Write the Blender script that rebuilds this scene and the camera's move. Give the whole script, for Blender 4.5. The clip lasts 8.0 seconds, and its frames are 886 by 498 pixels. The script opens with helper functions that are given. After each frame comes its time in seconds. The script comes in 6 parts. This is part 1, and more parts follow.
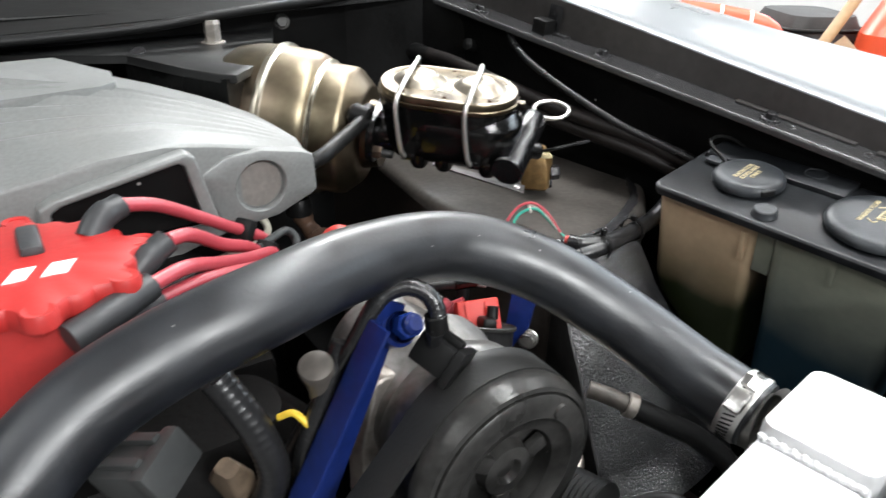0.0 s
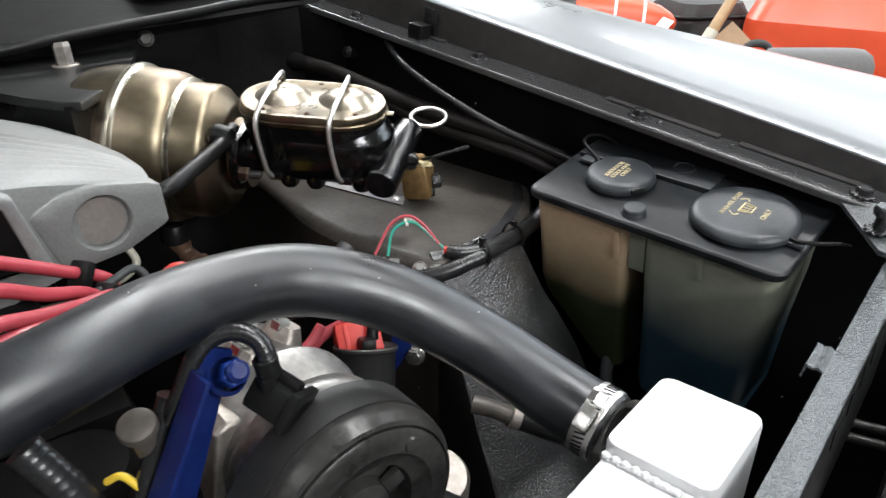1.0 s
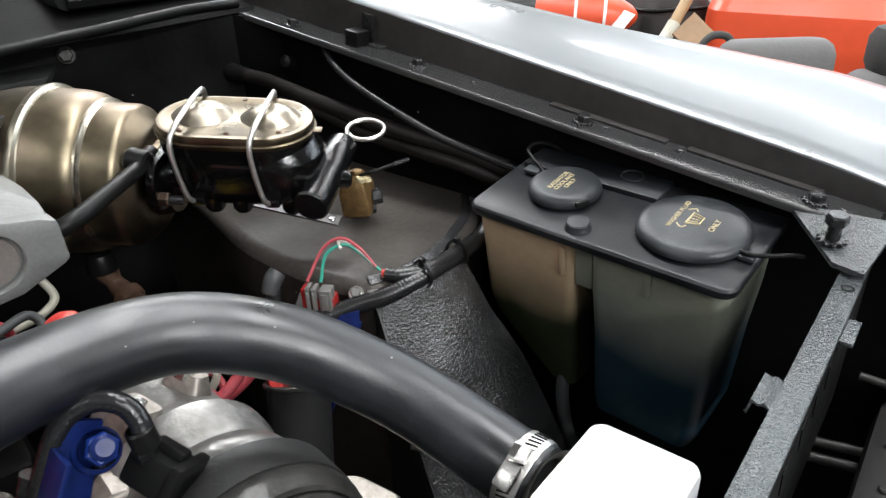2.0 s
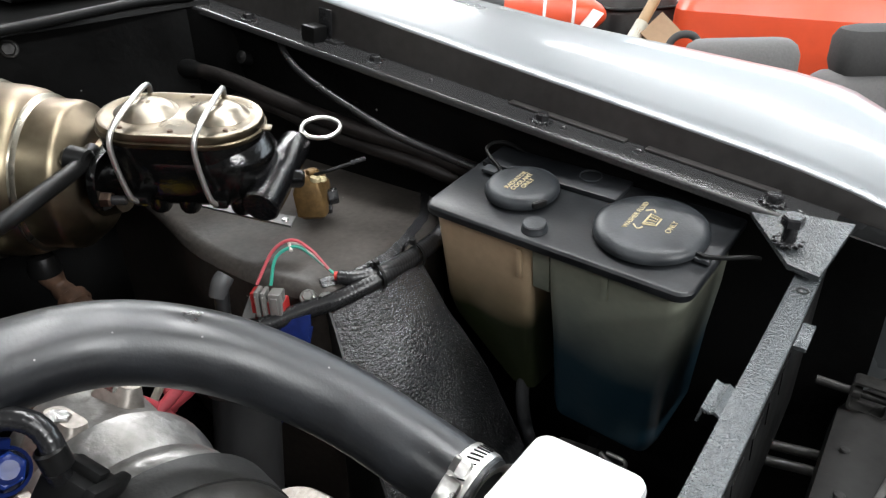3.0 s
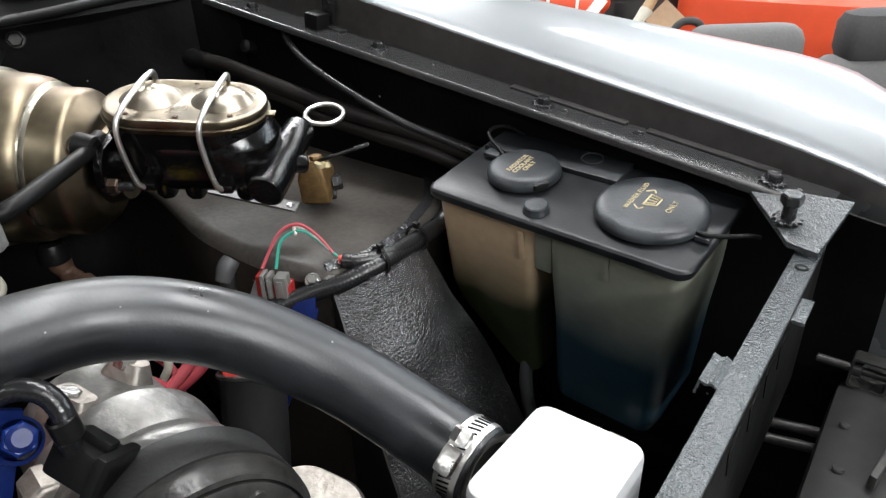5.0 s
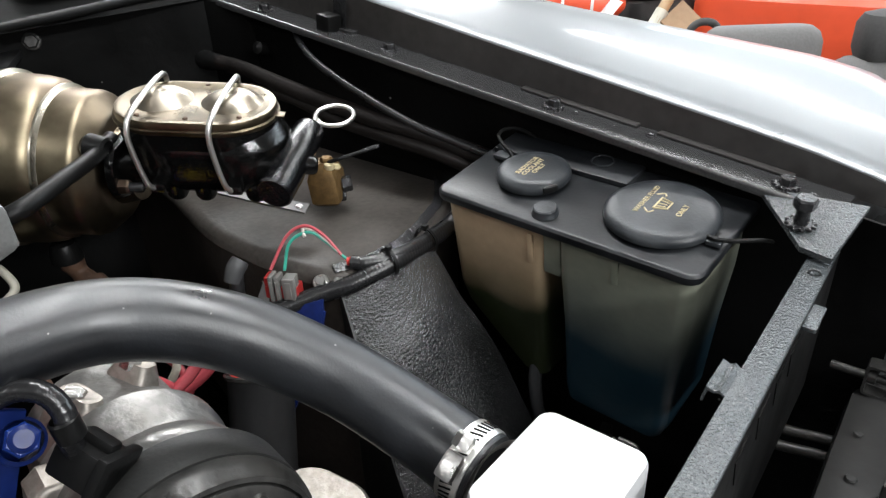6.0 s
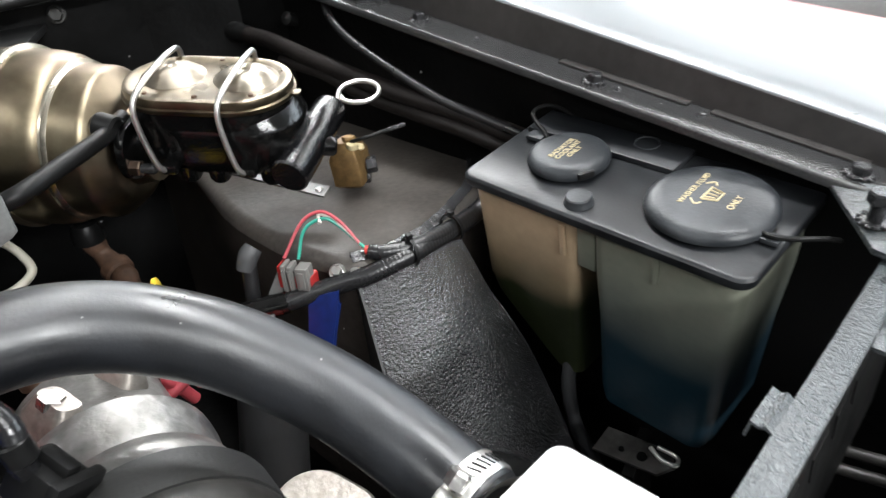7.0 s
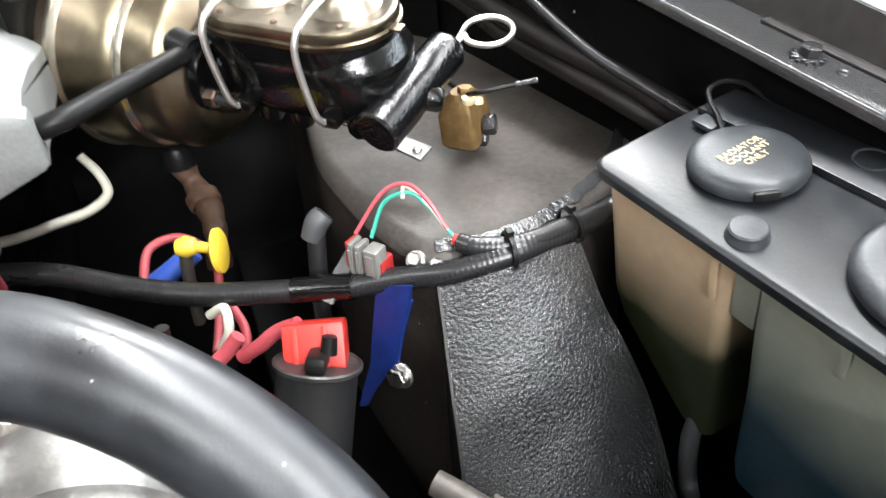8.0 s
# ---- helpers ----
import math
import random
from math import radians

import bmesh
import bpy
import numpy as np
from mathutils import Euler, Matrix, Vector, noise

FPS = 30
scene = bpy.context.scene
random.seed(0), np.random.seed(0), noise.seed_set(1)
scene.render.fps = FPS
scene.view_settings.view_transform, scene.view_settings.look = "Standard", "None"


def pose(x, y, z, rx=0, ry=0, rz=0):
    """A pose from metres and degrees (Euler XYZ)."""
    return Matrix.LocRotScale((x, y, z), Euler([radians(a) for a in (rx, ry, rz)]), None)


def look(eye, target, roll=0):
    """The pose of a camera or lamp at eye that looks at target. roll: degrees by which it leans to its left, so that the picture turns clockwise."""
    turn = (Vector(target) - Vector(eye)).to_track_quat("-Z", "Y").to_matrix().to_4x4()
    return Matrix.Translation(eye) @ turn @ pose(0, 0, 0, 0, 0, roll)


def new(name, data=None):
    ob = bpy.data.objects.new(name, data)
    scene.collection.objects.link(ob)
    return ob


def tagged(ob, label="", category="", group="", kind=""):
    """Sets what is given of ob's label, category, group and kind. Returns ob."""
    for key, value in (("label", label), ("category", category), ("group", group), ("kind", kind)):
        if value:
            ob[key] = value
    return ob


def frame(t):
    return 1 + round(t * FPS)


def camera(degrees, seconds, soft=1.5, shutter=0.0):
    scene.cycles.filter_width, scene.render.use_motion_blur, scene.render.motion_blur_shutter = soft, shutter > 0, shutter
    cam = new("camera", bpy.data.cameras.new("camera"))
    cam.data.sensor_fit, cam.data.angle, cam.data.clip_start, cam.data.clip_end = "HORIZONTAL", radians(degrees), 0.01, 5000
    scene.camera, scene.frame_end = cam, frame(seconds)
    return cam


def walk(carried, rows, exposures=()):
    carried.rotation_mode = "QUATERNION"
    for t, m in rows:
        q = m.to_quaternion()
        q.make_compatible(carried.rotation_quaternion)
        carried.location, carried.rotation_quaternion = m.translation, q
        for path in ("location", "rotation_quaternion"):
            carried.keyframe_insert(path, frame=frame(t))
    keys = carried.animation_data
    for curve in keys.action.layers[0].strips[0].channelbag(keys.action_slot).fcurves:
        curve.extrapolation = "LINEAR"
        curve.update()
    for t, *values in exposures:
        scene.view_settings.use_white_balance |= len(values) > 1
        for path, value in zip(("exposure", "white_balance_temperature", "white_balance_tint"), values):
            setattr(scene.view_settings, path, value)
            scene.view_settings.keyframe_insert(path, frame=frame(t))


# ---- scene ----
cam = camera(66.0, 8.0, soft=1.3, shutter=0.4)
PATH = [
    (0, (0.124, 0.07, 1.261), (-1.353, 1.06, 0.345), 1.0),
    (0.2, (0.1265, 0.0842, 1.2634), (-1.3277, 1.1175, 0.3592), 0.64),
    (0.5, (0.132, 0.104, 1.268), (-1.288, 1.183, 0.363), -0.3),
    (1, (0.139, 0.134, 1.268), (-1.23, 1.264, 0.346), -0.7),
    (1.5, (0.134, 0.168, 1.271), (-1.214, 1.328, 0.356), -1.1),
    (2, (0.132, 0.196, 1.269), (-1.202, 1.359, 0.337), -2.3),
    (2.2, (0.1323, 0.2047, 1.2680), (-1.1928, 1.3762, 0.3343), -2.12),
    (3.3, (0.1333, 0.2217, 1.2623), (-1.1456, 1.4390, 0.3227), -1.33),
    (3.5, (0.134, 0.222, 1.262), (-1.146, 1.436, 0.319), -1.4),
    (4, (0.134, 0.22, 1.263), (-1.152, 1.434, 0.33), -1.5),
    (4.5, (0.138, 0.215, 1.263), (-1.15, 1.432, 0.336), -1.7),
    (5, (0.142, 0.216, 1.258), (-1.15, 1.408, 0.303), -2.1),
    (5.2, (0.1419, 0.2159, 1.2591), (-1.1594, 1.3989, 0.3066), -2.27),
    (6.3, (0.1447, 0.2271, 1.2557), (-1.1962, 1.3617, 0.2994), -2.71),
    (6.5, (0.145, 0.232, 1.254), (-1.209, 1.341, 0.287), -3.0),
    (6.8, (0.1368, 0.2506, 1.2510), (-1.2172, 1.3368, 0.2576), -3.17),
    (7, (0.124, 0.274, 1.248), (-1.273, 1.28, 0.23), -4.3),
    (7.2, (0.1146, 0.3149, 1.2449), (-1.3173, 1.2065, 0.1704), -4.32),
    (7.5, (0.098, 0.358, 1.239), (-1.406, 1.065, 0.126), -5.7),
    (7.8, (0.0614, 0.3747, 1.2279), (-1.4931, 0.9174, 0.0926), -6.54),
    (8, (0.031, 0.376, 1.224), (-1.486, 0.929, 0.045), -3.6),
]
walk(cam, [(t, look(eye, target, roll)) for t, eye, target, roll in PATH],
     exposures=[(0.0, 0.4), (0.5, 0.12), (1.0, 0.08), (2.0, 0.0), (6.5, 0.0), (7.0, 0.45), (7.5, 1.1), (8.0, 1.35)])

# ---- world and shop lights ----
world = bpy.data.worlds.new("shop_air")
scene.world = world
world.use_nodes = True
world.node_tree.nodes["Background"].inputs[0].default_value = (0.9, 0.95, 1.0, 1)
world.node_tree.nodes["Background"].inputs[1].default_value = 0.015


def area_lamp(name, place, target, sx, sy, watts, colour=(0.97, 0.99, 1.0)):
    data = bpy.data.lights.new(name, "AREA")
    data.shape, data.size, data.size_y, data.energy, data.color = "RECTANGLE", sx, sy, watts, colour
    ob = new(name, data)
    ob.matrix_world = look(place, target)
    return ob


area_lamp("ceiling_panel_lamp", (1.9, 0.25, 2.93), (1.9, 0.25, 0), 0.55, 1.8, 40)
area_lamp("ceiling_panel_lamp", (3.7, 0.25, 2.93), (3.7, 0.25, 0), 0.55, 1.8, 260)
area_lamp("ceiling_tube_lamp", (-0.35, 1.0, 2.93), (-0.35, 1.0, 0), 2.4, 0.26, 60)
area_lamp("ceiling_tube_lamp", (-3.0, 2.4, 2.93), (-3.0, 2.4, 0), 0.6, 2.2, 150)
area_lamp("ceiling_tube_lamp", (-0.2, -1.6, 2.93), (-0.2, -1.6, 0), 2.4, 0.26, 26)
area_lamp("ceiling_tube_lamp", (-0.6, 3.0, 2.93), (-0.6, 3.0, 0), 2.4, 0.30, 45)
area_lamp("window_daylight", (0.0, 4.98, 2.25), (0.0, 0.0, 1.6), 4.9, 1.0, 100, (0.80, 0.91, 1.0))
area_lamp("door_daylight", (4.48, 0.2, 1.75), (0.0, 0.2, 1.3), 3.3, 1.5, 14, (0.93, 0.97, 1.0))


# ---- materials ----
def mat(name, colour, rough=0.5, metal=0.0, bump=0.0, scale=60.0, vary=0.15, rvary=0.1, coat=0.0, spec=0.5, detail=6.0,
        speck=0.0, dust=(0.3, 0.29, 0.27), big=7.0, dustamount=0.0, trans=0.0, sub=0.0):
    """Paint, rubber, plastic or metal with grain, blotches, dust specks and fine relief."""
    m = bpy.data.materials.new(name)
    m.use_nodes = True
    nt = m.node_tree
    n, l = nt.nodes, nt.links
    b = n["Principled BSDF"]
    b.inputs["Metallic"].default_value = metal
    b.inputs["Coat Weight"].default_value = coat
    b.inputs["Coat Roughness"].default_value = 0.08
    b.inputs["Specular IOR Level"].default_value = spec
    b.inputs["Transmission Weight"].default_value = trans
    b.inputs["Subsurface Weight"].default_value = sub
    b.inputs["Subsurface Radius"].default_value = (0.02, 0.015, 0.01)
    tc = n.new("ShaderNodeTexCoord")
    fine = n.new("ShaderNodeTexNoise")
    fine.inputs["Scale"].default_value, fine.inputs["Detail"].default_value = scale, detail
    large = n.new("ShaderNodeTexNoise")
    large.inputs["Scale"].default_value, large.inputs["Detail"].default_value = big, 5.0
    for t in (fine, large):
        l.new(tc.outputs["Object"], t.inputs["Vector"])
    mixf = n.new("ShaderNodeMath")
    mixf.operation = "ADD"
    l.new(fine.outputs["Fac"], mixf.inputs[0])
    l.new(large.outputs["Fac"], mixf.inputs[1])
    mr = n.new("ShaderNodeMapRange")
    mr.inputs["From Min"].default_value, mr.inputs["From Max"].default_value = 0.6, 1.4
    mr.inputs["To Min"].default_value, mr.inputs["To Max"].default_value = 1 - vary, 1 + vary
    l.new(mixf.outputs[0], mr.inputs["Value"])
    mul = n.new("ShaderNodeMix")
    mul.data_type, mul.blend_type = "RGBA", "MULTIPLY"
    mul.inputs["Factor"].default_value = 1.0
    mul.inputs["A"].default_value = (*colour, 1)
    l.new(mr.outputs[0], mul.inputs["B"])
    out = mul.outputs["Result"]
    if dustamount > 0:
        dm = n.new("ShaderNodeMapRange")
        dm.inputs["From Min"].default_value, dm.inputs["From Max"].default_value = 0.45, 0.75
        dm.inputs["To Max"].default_value = dustamount
        l.new(large.outputs["Fac"], dm.inputs["Value"])
        mx = n.new("ShaderNodeMix")
        mx.data_type = "RGBA"
        l.new(dm.outputs[0], mx.inputs["Factor"])
        l.new(out, mx.inputs["A"])
        mx.inputs["B"].default_value = (*dust, 1)
        out = mx.outputs["Result"]
    if speck > 0:
        vo = n.new("ShaderNodeTexVoronoi")
        vo.inputs["Scale"].default_value = speck
        l.new(tc.outputs["Object"], vo.inputs["Vector"])
        sm = n.new("ShaderNodeMapRange")
        sm.inputs["From Min"].default_value, sm.inputs["From Max"].default_value = 0.034, 0.022
        l.new(vo.outputs["Distance"], sm.inputs["Value"])
        sx = n.new("ShaderNodeMix")
        sx.data_type = "RGBA"
        l.new(sm.outputs[0], sx.inputs["Factor"])
        l.new(out, sx.inputs["A"])
        sx.inputs["B"].default_value = (0.25, 0.245, 0.235, 1)
        out = sx.outputs["Result"]
    l.new(out, b.inputs["Base Color"])
    rr = n.new("ShaderNodeMapRange")
    rr.inputs["From Min"].default_value, rr.inputs["From Max"].default_value = 0.3, 0.7
    rr.inputs["To Min"].default_value, rr.inputs["To Max"].default_value = max(0.02, rough - rvary), min(1, rough + rvary)
    l.new(large.outputs["Fac"], rr.inputs["Value"])
    l.new(rr.outputs[0], b.inputs["Roughness"])
    if bump > 0:
        bp = n.new("ShaderNodeBump")
        bp.inputs["Strength"].default_value, bp.inputs["Distance"].default_value = min(1.0, bump), 0.001 * max(1.0, bump)
        l.new(fine.outputs["Fac"], bp.inputs["Height"])
        l.new(bp.outputs[0], b.inputs["Normal"])
        l.new(bp.outputs[0], b.inputs["Coat Normal"])
    return m


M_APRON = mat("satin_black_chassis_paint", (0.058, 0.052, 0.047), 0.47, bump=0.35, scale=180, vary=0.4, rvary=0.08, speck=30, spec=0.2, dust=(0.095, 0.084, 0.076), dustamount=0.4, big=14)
# The wheelhouse paint again, darkened to hold the shade on its side.
M_APRON_SHADED = mat("shaded_chassis_paint", (0.030, 0.025, 0.022), 0.5, bump=0.4, scale=150, vary=0.4, spec=0.15, speck=30)
# Near-zero black: panel paint, and painted shade in openings and on the bar side.
M_BAY = mat("black_panel_paint_and_shade", (0.0033, 0.0033, 0.0033), 0.42, bump=0.5, scale=120, vary=0.3, spec=0.12, speck=20, rvary=0.2)
M_UNDERCOAT = mat("glossy_rough_undercoat", (0.012, 0.012, 0.013), 0.15, bump=1.8, scale=430, vary=0.3, detail=5.0, big=16, rvary=0.04, spec=1.0)
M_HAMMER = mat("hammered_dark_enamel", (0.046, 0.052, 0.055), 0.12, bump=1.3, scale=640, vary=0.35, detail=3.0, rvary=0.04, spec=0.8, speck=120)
M_FLANGE = mat("gloss_black_brushed_paint", (0.030, 0.030, 0.0305), 0.15, bump=0.35, scale=420, vary=0.4, speck=40, rvary=0.08, detail=4.0)
M_FENDER = mat("silver_white_body_paint", (0.235, 0.251, 0.262), 0.3, metal=0.3, bump=0.0, scale=900, vary=0.03, rvary=0.05, coat=0.5)
M_FWALL = mat("brown_black_fender_edge", (0.036, 0.0335, 0.032), 0.36, bump=0.4, scale=90, vary=0.4, speck=26)
M_HOSE = mat("black_radiator_hose_rubber", (0.0053, 0.0061, 0.0078), 0.37, bump=0.12, scale=500, vary=0.35, rvary=0.12, spec=0.75, speck=46, dust=(0.017, 0.021, 0.028), dustamount=0.4, big=26)
M_RUBBER = mat("black_rubber", (0.006, 0.006, 0.006), 0.42, bump=0.2, scale=300, spec=0.2)
M_LOOM = mat("ribbed_black_loom", (0.012, 0.012, 0.0127), 0.30, bump=0.2, scale=300)
M_BLACKPL = mat("black_moulded_plastic", (0.020, 0.0225, 0.0255), 0.40, bump=0.2, scale=400, rvary=0.12, spec=0.38, dust=(0.115, 0.122, 0.130), dustamount=0.6, big=18)
M_COVER = mat("dark_wiped_plastic", (0.0075, 0.0085, 0.010), 0.38, bump=0.12, scale=300, vary=0.3, rvary=0.07, spec=0.4, dust=(0.045, 0.048, 0.052), dustamount=0.6, big=16)
M_CAST = mat("cast_aluminium", (0.47, 0.455, 0.43), 0.38, metal=1.0, bump=0.6, scale=180, vary=0.3)
M_DULLCAST = mat("stained_cast_metal", (0.33, 0.30, 0.27), 0.5, metal=0.8, bump=0.7, scale=160, vary=0.4)
M_TANK = mat("bright_aluminium_tank", (0.64, 0.64, 0.645), 0.42, metal=0.35, bump=0.25, scale=160, vary=0.08)
M_PLENUM = mat("grey_cast_intake_paint", (0.165, 0.170, 0.166), 0.45, metal=0.15, bump=0.25, scale=350, vary=0.2, rvary=0.08, dust=(0.115, 0.108, 0.10), dustamount=0.4, big=10)
M_PULLEY = mat("dark_grey_pulley_steel", (0.045, 0.044, 0.042), 0.42, metal=0.5, bump=0.5, scale=160, vary=0.5, rvary=0.15, speck=50, dust=(0.09, 0.086, 0.082), dustamount=0.5, big=24)
M_BELT = mat("ribbed_belt_rubber", (0.014, 0.014, 0.0135), 0.5, bump=0.3, scale=400)
M_BLUE = mat("blue_enamel_paint", (0.005, 0.015, 0.095), 0.42, bump=0.3, scale=150, vary=0.35, spec=0.4)
M_BLUEFIT = mat("blue_anodised_fitting", (0.006, 0.03, 0.20), 0.45, metal=0.1, vary=0.25)
M_MC = mat("gloss_black_cast_iron_enamel", (0.0030, 0.0030, 0.0030), 0.09, bump=0.3, scale=420, vary=0.2, detail=3.0, spec=0.5, rvary=0.03)
M_VALVE = mat("gloss_black_orange_peel_enamel", (0.004, 0.004, 0.0045), 0.12, bump=0.5, scale=380, vary=0.2, detail=4.0, spec=0.7, rvary=0.03)
M_STEEL = mat("bright_steel_wire", (0.80, 0.78, 0.75), 0.36, metal=1.0, vary=0.12)
M_ZINC = mat("zinc_bolt", (0.55, 0.54, 0.52), 0.3, metal=1.0, bump=0.3, scale=300, vary=0.2)
M_BLACKBOLT = mat("black_painted_bolt", (0.018, 0.018, 0.019), 0.17, bump=0.8, scale=300, vary=0.3, speck=60)
M_GOLD = mat("yellow_zinc_plate", (0.195, 0.163, 0.110), 0.38, metal=1.0, bump=0.08, scale=60, vary=0.4, big=8, rvary=0.06, dust=(0.24, 0.165, 0.14), dustamount=0.75)
M_RING = mat("pale_worn_zinc_edge", (0.58, 0.53, 0.43), 0.3, metal=1.0, bump=0.1, scale=80, vary=0.2)
M_LID = mat("brown_gold_zinc_lid", (0.125, 0.100, 0.067), 0.36, metal=1.0, bump=0.15, scale=90, vary=0.4, big=24, dust=(0.25, 0.205, 0.15), dustamount=0.5)
M_DOME = mat("polished_zinc_dome", (0.36, 0.32, 0.26), 0.36, metal=1.0, bump=0.12, scale=60, vary=0.4, big=30, rvary=0.12)
M_BRASS = mat("aged_brass", (0.15, 0.092, 0.036), 0.5, metal=0.6, bump=0.9, scale=130, vary=0.55, big=40)
M_REDCAP = mat("red_moulded_cap", (0.37, 0.017, 0.016), 0.38, bump=0.1, scale=300, dust=(0.40, 0.06, 0.05), dustamount=0.3)
M_REDWIRE = mat("red_silicone_wire", (0.37, 0.048, 0.062), 0.4, bump=0.15, scale=400, dust=(0.46, 0.20, 0.20), dustamount=0.35)
M_GREYBOOT = mat("dusty_grey_rubber_boot", (0.030, 0.031, 0.033), 0.5, bump=0.15, scale=300, dust=(0.095, 0.095, 0.095), dustamount=0.5)
M_WHITE = mat("white_print", (0.8, 0.8, 0.8), 0.5)
M_RED = mat("red_plastic", (0.46, 0.028, 0.020), 0.4)
M_DEEPRED = mat("dark_red_plastic", (0.27, 0.017, 0.016), 0.38)
M_CLEAR = mat("cloudy_clear_plastic", (0.14, 0.137, 0.13), 0.28)
M_GREEN = mat("green_wire", (0.02, 0.25, 0.18), 0.45)
M_WIREWHITE = mat("pale_wire", (0.55, 0.5, 0.46), 0.45)
M_YELLOW = mat("yellow_plastic_handle", (0.75, 0.52, 0.05), 0.35)
M_CREAM = mat("cream_braided_line", (0.5, 0.48, 0.4), 0.5)
M_BROWN = mat("rusty_brown_fitting", (0.075, 0.040, 0.024), 0.6, bump=1.2, scale=110, vary=0.6, big=40)
M_COPPER = mat("copper_nut", (0.33, 0.24, 0.185), 0.3, metal=1.0, bump=0.5, scale=200, vary=0.3)
M_GOLDPRINT = mat("pale_gold_lettering", (0.50, 0.42, 0.25), 0.5)
M_ORANGE = mat("orange_red_body", (0.72, 0.085, 0.03), 0.4, bump=0.1, scale=30, vary=0.08)
M_PAD = mat("dark_grey_upholstery", (0.045, 0.044, 0.043), 0.8, bump=0.6, scale=200, vary=0.15)
M_PALEPAD = mat("mid_grey_upholstery", (0.135, 0.132, 0.130), 0.8, bump=0.6, scale=200, vary=0.15)
M_WALLHOSE = mat("brown_dusted_hose_rubber", (0.0068, 0.0054, 0.0050), 0.5, bump=0.6, scale=160, vary=0.5, spec=0.25, dust=(0.013, 0.010, 0.0088), dustamount=0.5, big=12)
M_CANISTER = mat("dull_black_canister", (0.020, 0.020, 0.021), 0.45, bump=0.3, scale=150, vary=0.3, speck=60)
M_COMP = mat("dull_cast_compressor_metal", (0.27, 0.264, 0.255), 0.42, metal=0.85, bump=1.0, scale=110, vary=0.5, rvary=0.15, big=26, dust=(0.08, 0.070, 0.060), dustamount=0.7)
M_WOOD = mat("pale_wooden_handle", (0.38, 0.24, 0.12), 0.5, bump=0.4, scale=60, vary=0.2)
M_CARD = mat("brown_cardboard", (0.30, 0.20, 0.12), 0.8)
M_STRAP = mat("dull_aluminium_strip", (0.13, 0.128, 0.125), 0.45, metal=0.6, bump=0.4, scale=120, vary=0.4)
M_DIMWALL = mat("dim_grey_shop_wall", (0.22, 0.22, 0.22), 0.8, bump=0.2, scale=20, vary=0.08)
M_WALL = mat("white_shop_wall", (0.55, 0.55, 0.54), 0.7, bump=0.2, scale=20, vary=0.05)
# Cast iron taken near zero so its colour holds the under-engine shade.
M_DARKCAST = mat("cast_iron_with_shade", (0.004, 0.0038, 0.0037), 0.45, metal=0.0, bump=0.8, scale=90, vary=0.5, spec=0.12)
M_GREYPL = mat("grey_plastic", (0.036, 0.038, 0.038), 0.5, bump=0.2, scale=200, spec=0.3, dust=(0.09, 0.09, 0.088), dustamount=0.4)
M_BRASSDULL = mat("tan_stained_casting", (0.13, 0.095, 0.065), 0.55, metal=0.3, bump=0.6, scale=120, vary=0.5)
M_BLUEPL = mat("blue_plastic", (0.03, 0.08, 0.35), 0.4)
M_DARKPANEL = mat("dusty_dark_grey_panel", (0.021, 0.0205, 0.020), 0.5, bump=0.3, scale=80, vary=0.4, spec=0.3)
M_COWL = mat("dusty_grey_black_paint", (0.0038, 0.0038, 0.0037), 0.6, bump=0.3, scale=70, vary=0.25, spec=0.09, dust=(0.011, 0.011, 0.011), dustamount=0.5, big=6)
M_BOSS = mat("stained_cast_recess", (0.20, 0.185, 0.17), 0.45, metal=0.3, bump=0.3, scale=200, vary=0.25)
M_TAPE = mat("cream_thread_tape", (0.45, 0.38, 0.22), 0.7, bump=0.6, scale=400, vary=0.3)
M_TANCAST = mat("dull_tan_casting", (0.085, 0.075, 0.066), 0.5, metal=0.3, bump=0.5, scale=120, vary=0.4)
M_SEALER = mat("glossy_lumpy_sealer", (0.03, 0.03, 0.032), 0.12, bump=1.4, scale=330, vary=0.2, detail=4.0, rvary=0.04, spec=1.0)
M_SHELF = mat("satin_grey_black_shelf", (0.012, 0.012, 0.012), 0.42, bump=0.2, scale=90, vary=0.25, spec=0.3, dust=(0.022, 0.022, 0.022), dustamount=0.5, big=8)
M_FLOOR = mat("grey_concrete", (0.17, 0.165, 0.16), 0.6, bump=0.3, scale=25, vary=0.15)


# ---- mesh helpers ----
def put(name, bm, material, parent=None, label="", smooth=True, angle=40):
    me = bpy.data.meshes.new(name)
    bmesh.ops.recalc_face_normals(bm, faces=bm.faces)
    if smooth:
        lim = radians(angle)
        for f in bm.faces:
            f.smooth = True
        for e in bm.edges:
            e.smooth = not (len(e.link_faces) == 2 and e.calc_face_angle(0) > lim)
    bm.to_mesh(me)
    bm.free()
    me.materials.append(material)
    ob = new(name, me)
    if parent:
        ob.parent = parent
    if label:
        ob["label"] = label
    return ob


def part(name, bm, material, parent, label="", smooth=True, angle=40):
    return put(name, bm, material, parent, label, smooth, angle)


def thing(name, label, category, m=None, group="", kind=""):
    ob = new(name)
    ob.empty_display_size = 0.02
    if m is not None:
        ob.matrix_world = m
    return tagged(ob, label, category, group, kind)


def axes(o, x, y, z):
    """A pose from an origin and three directions."""
    x, y, z = Vector(x).normalized(), Vector(y).normalized(), Vector(z).normalized()
    return Matrix((( x.x, y.x, z.x, o[0]), (x.y, y.y, z.y, o[1]), (x.z, y.z, z.z, o[2]), (0, 0, 0, 1)))


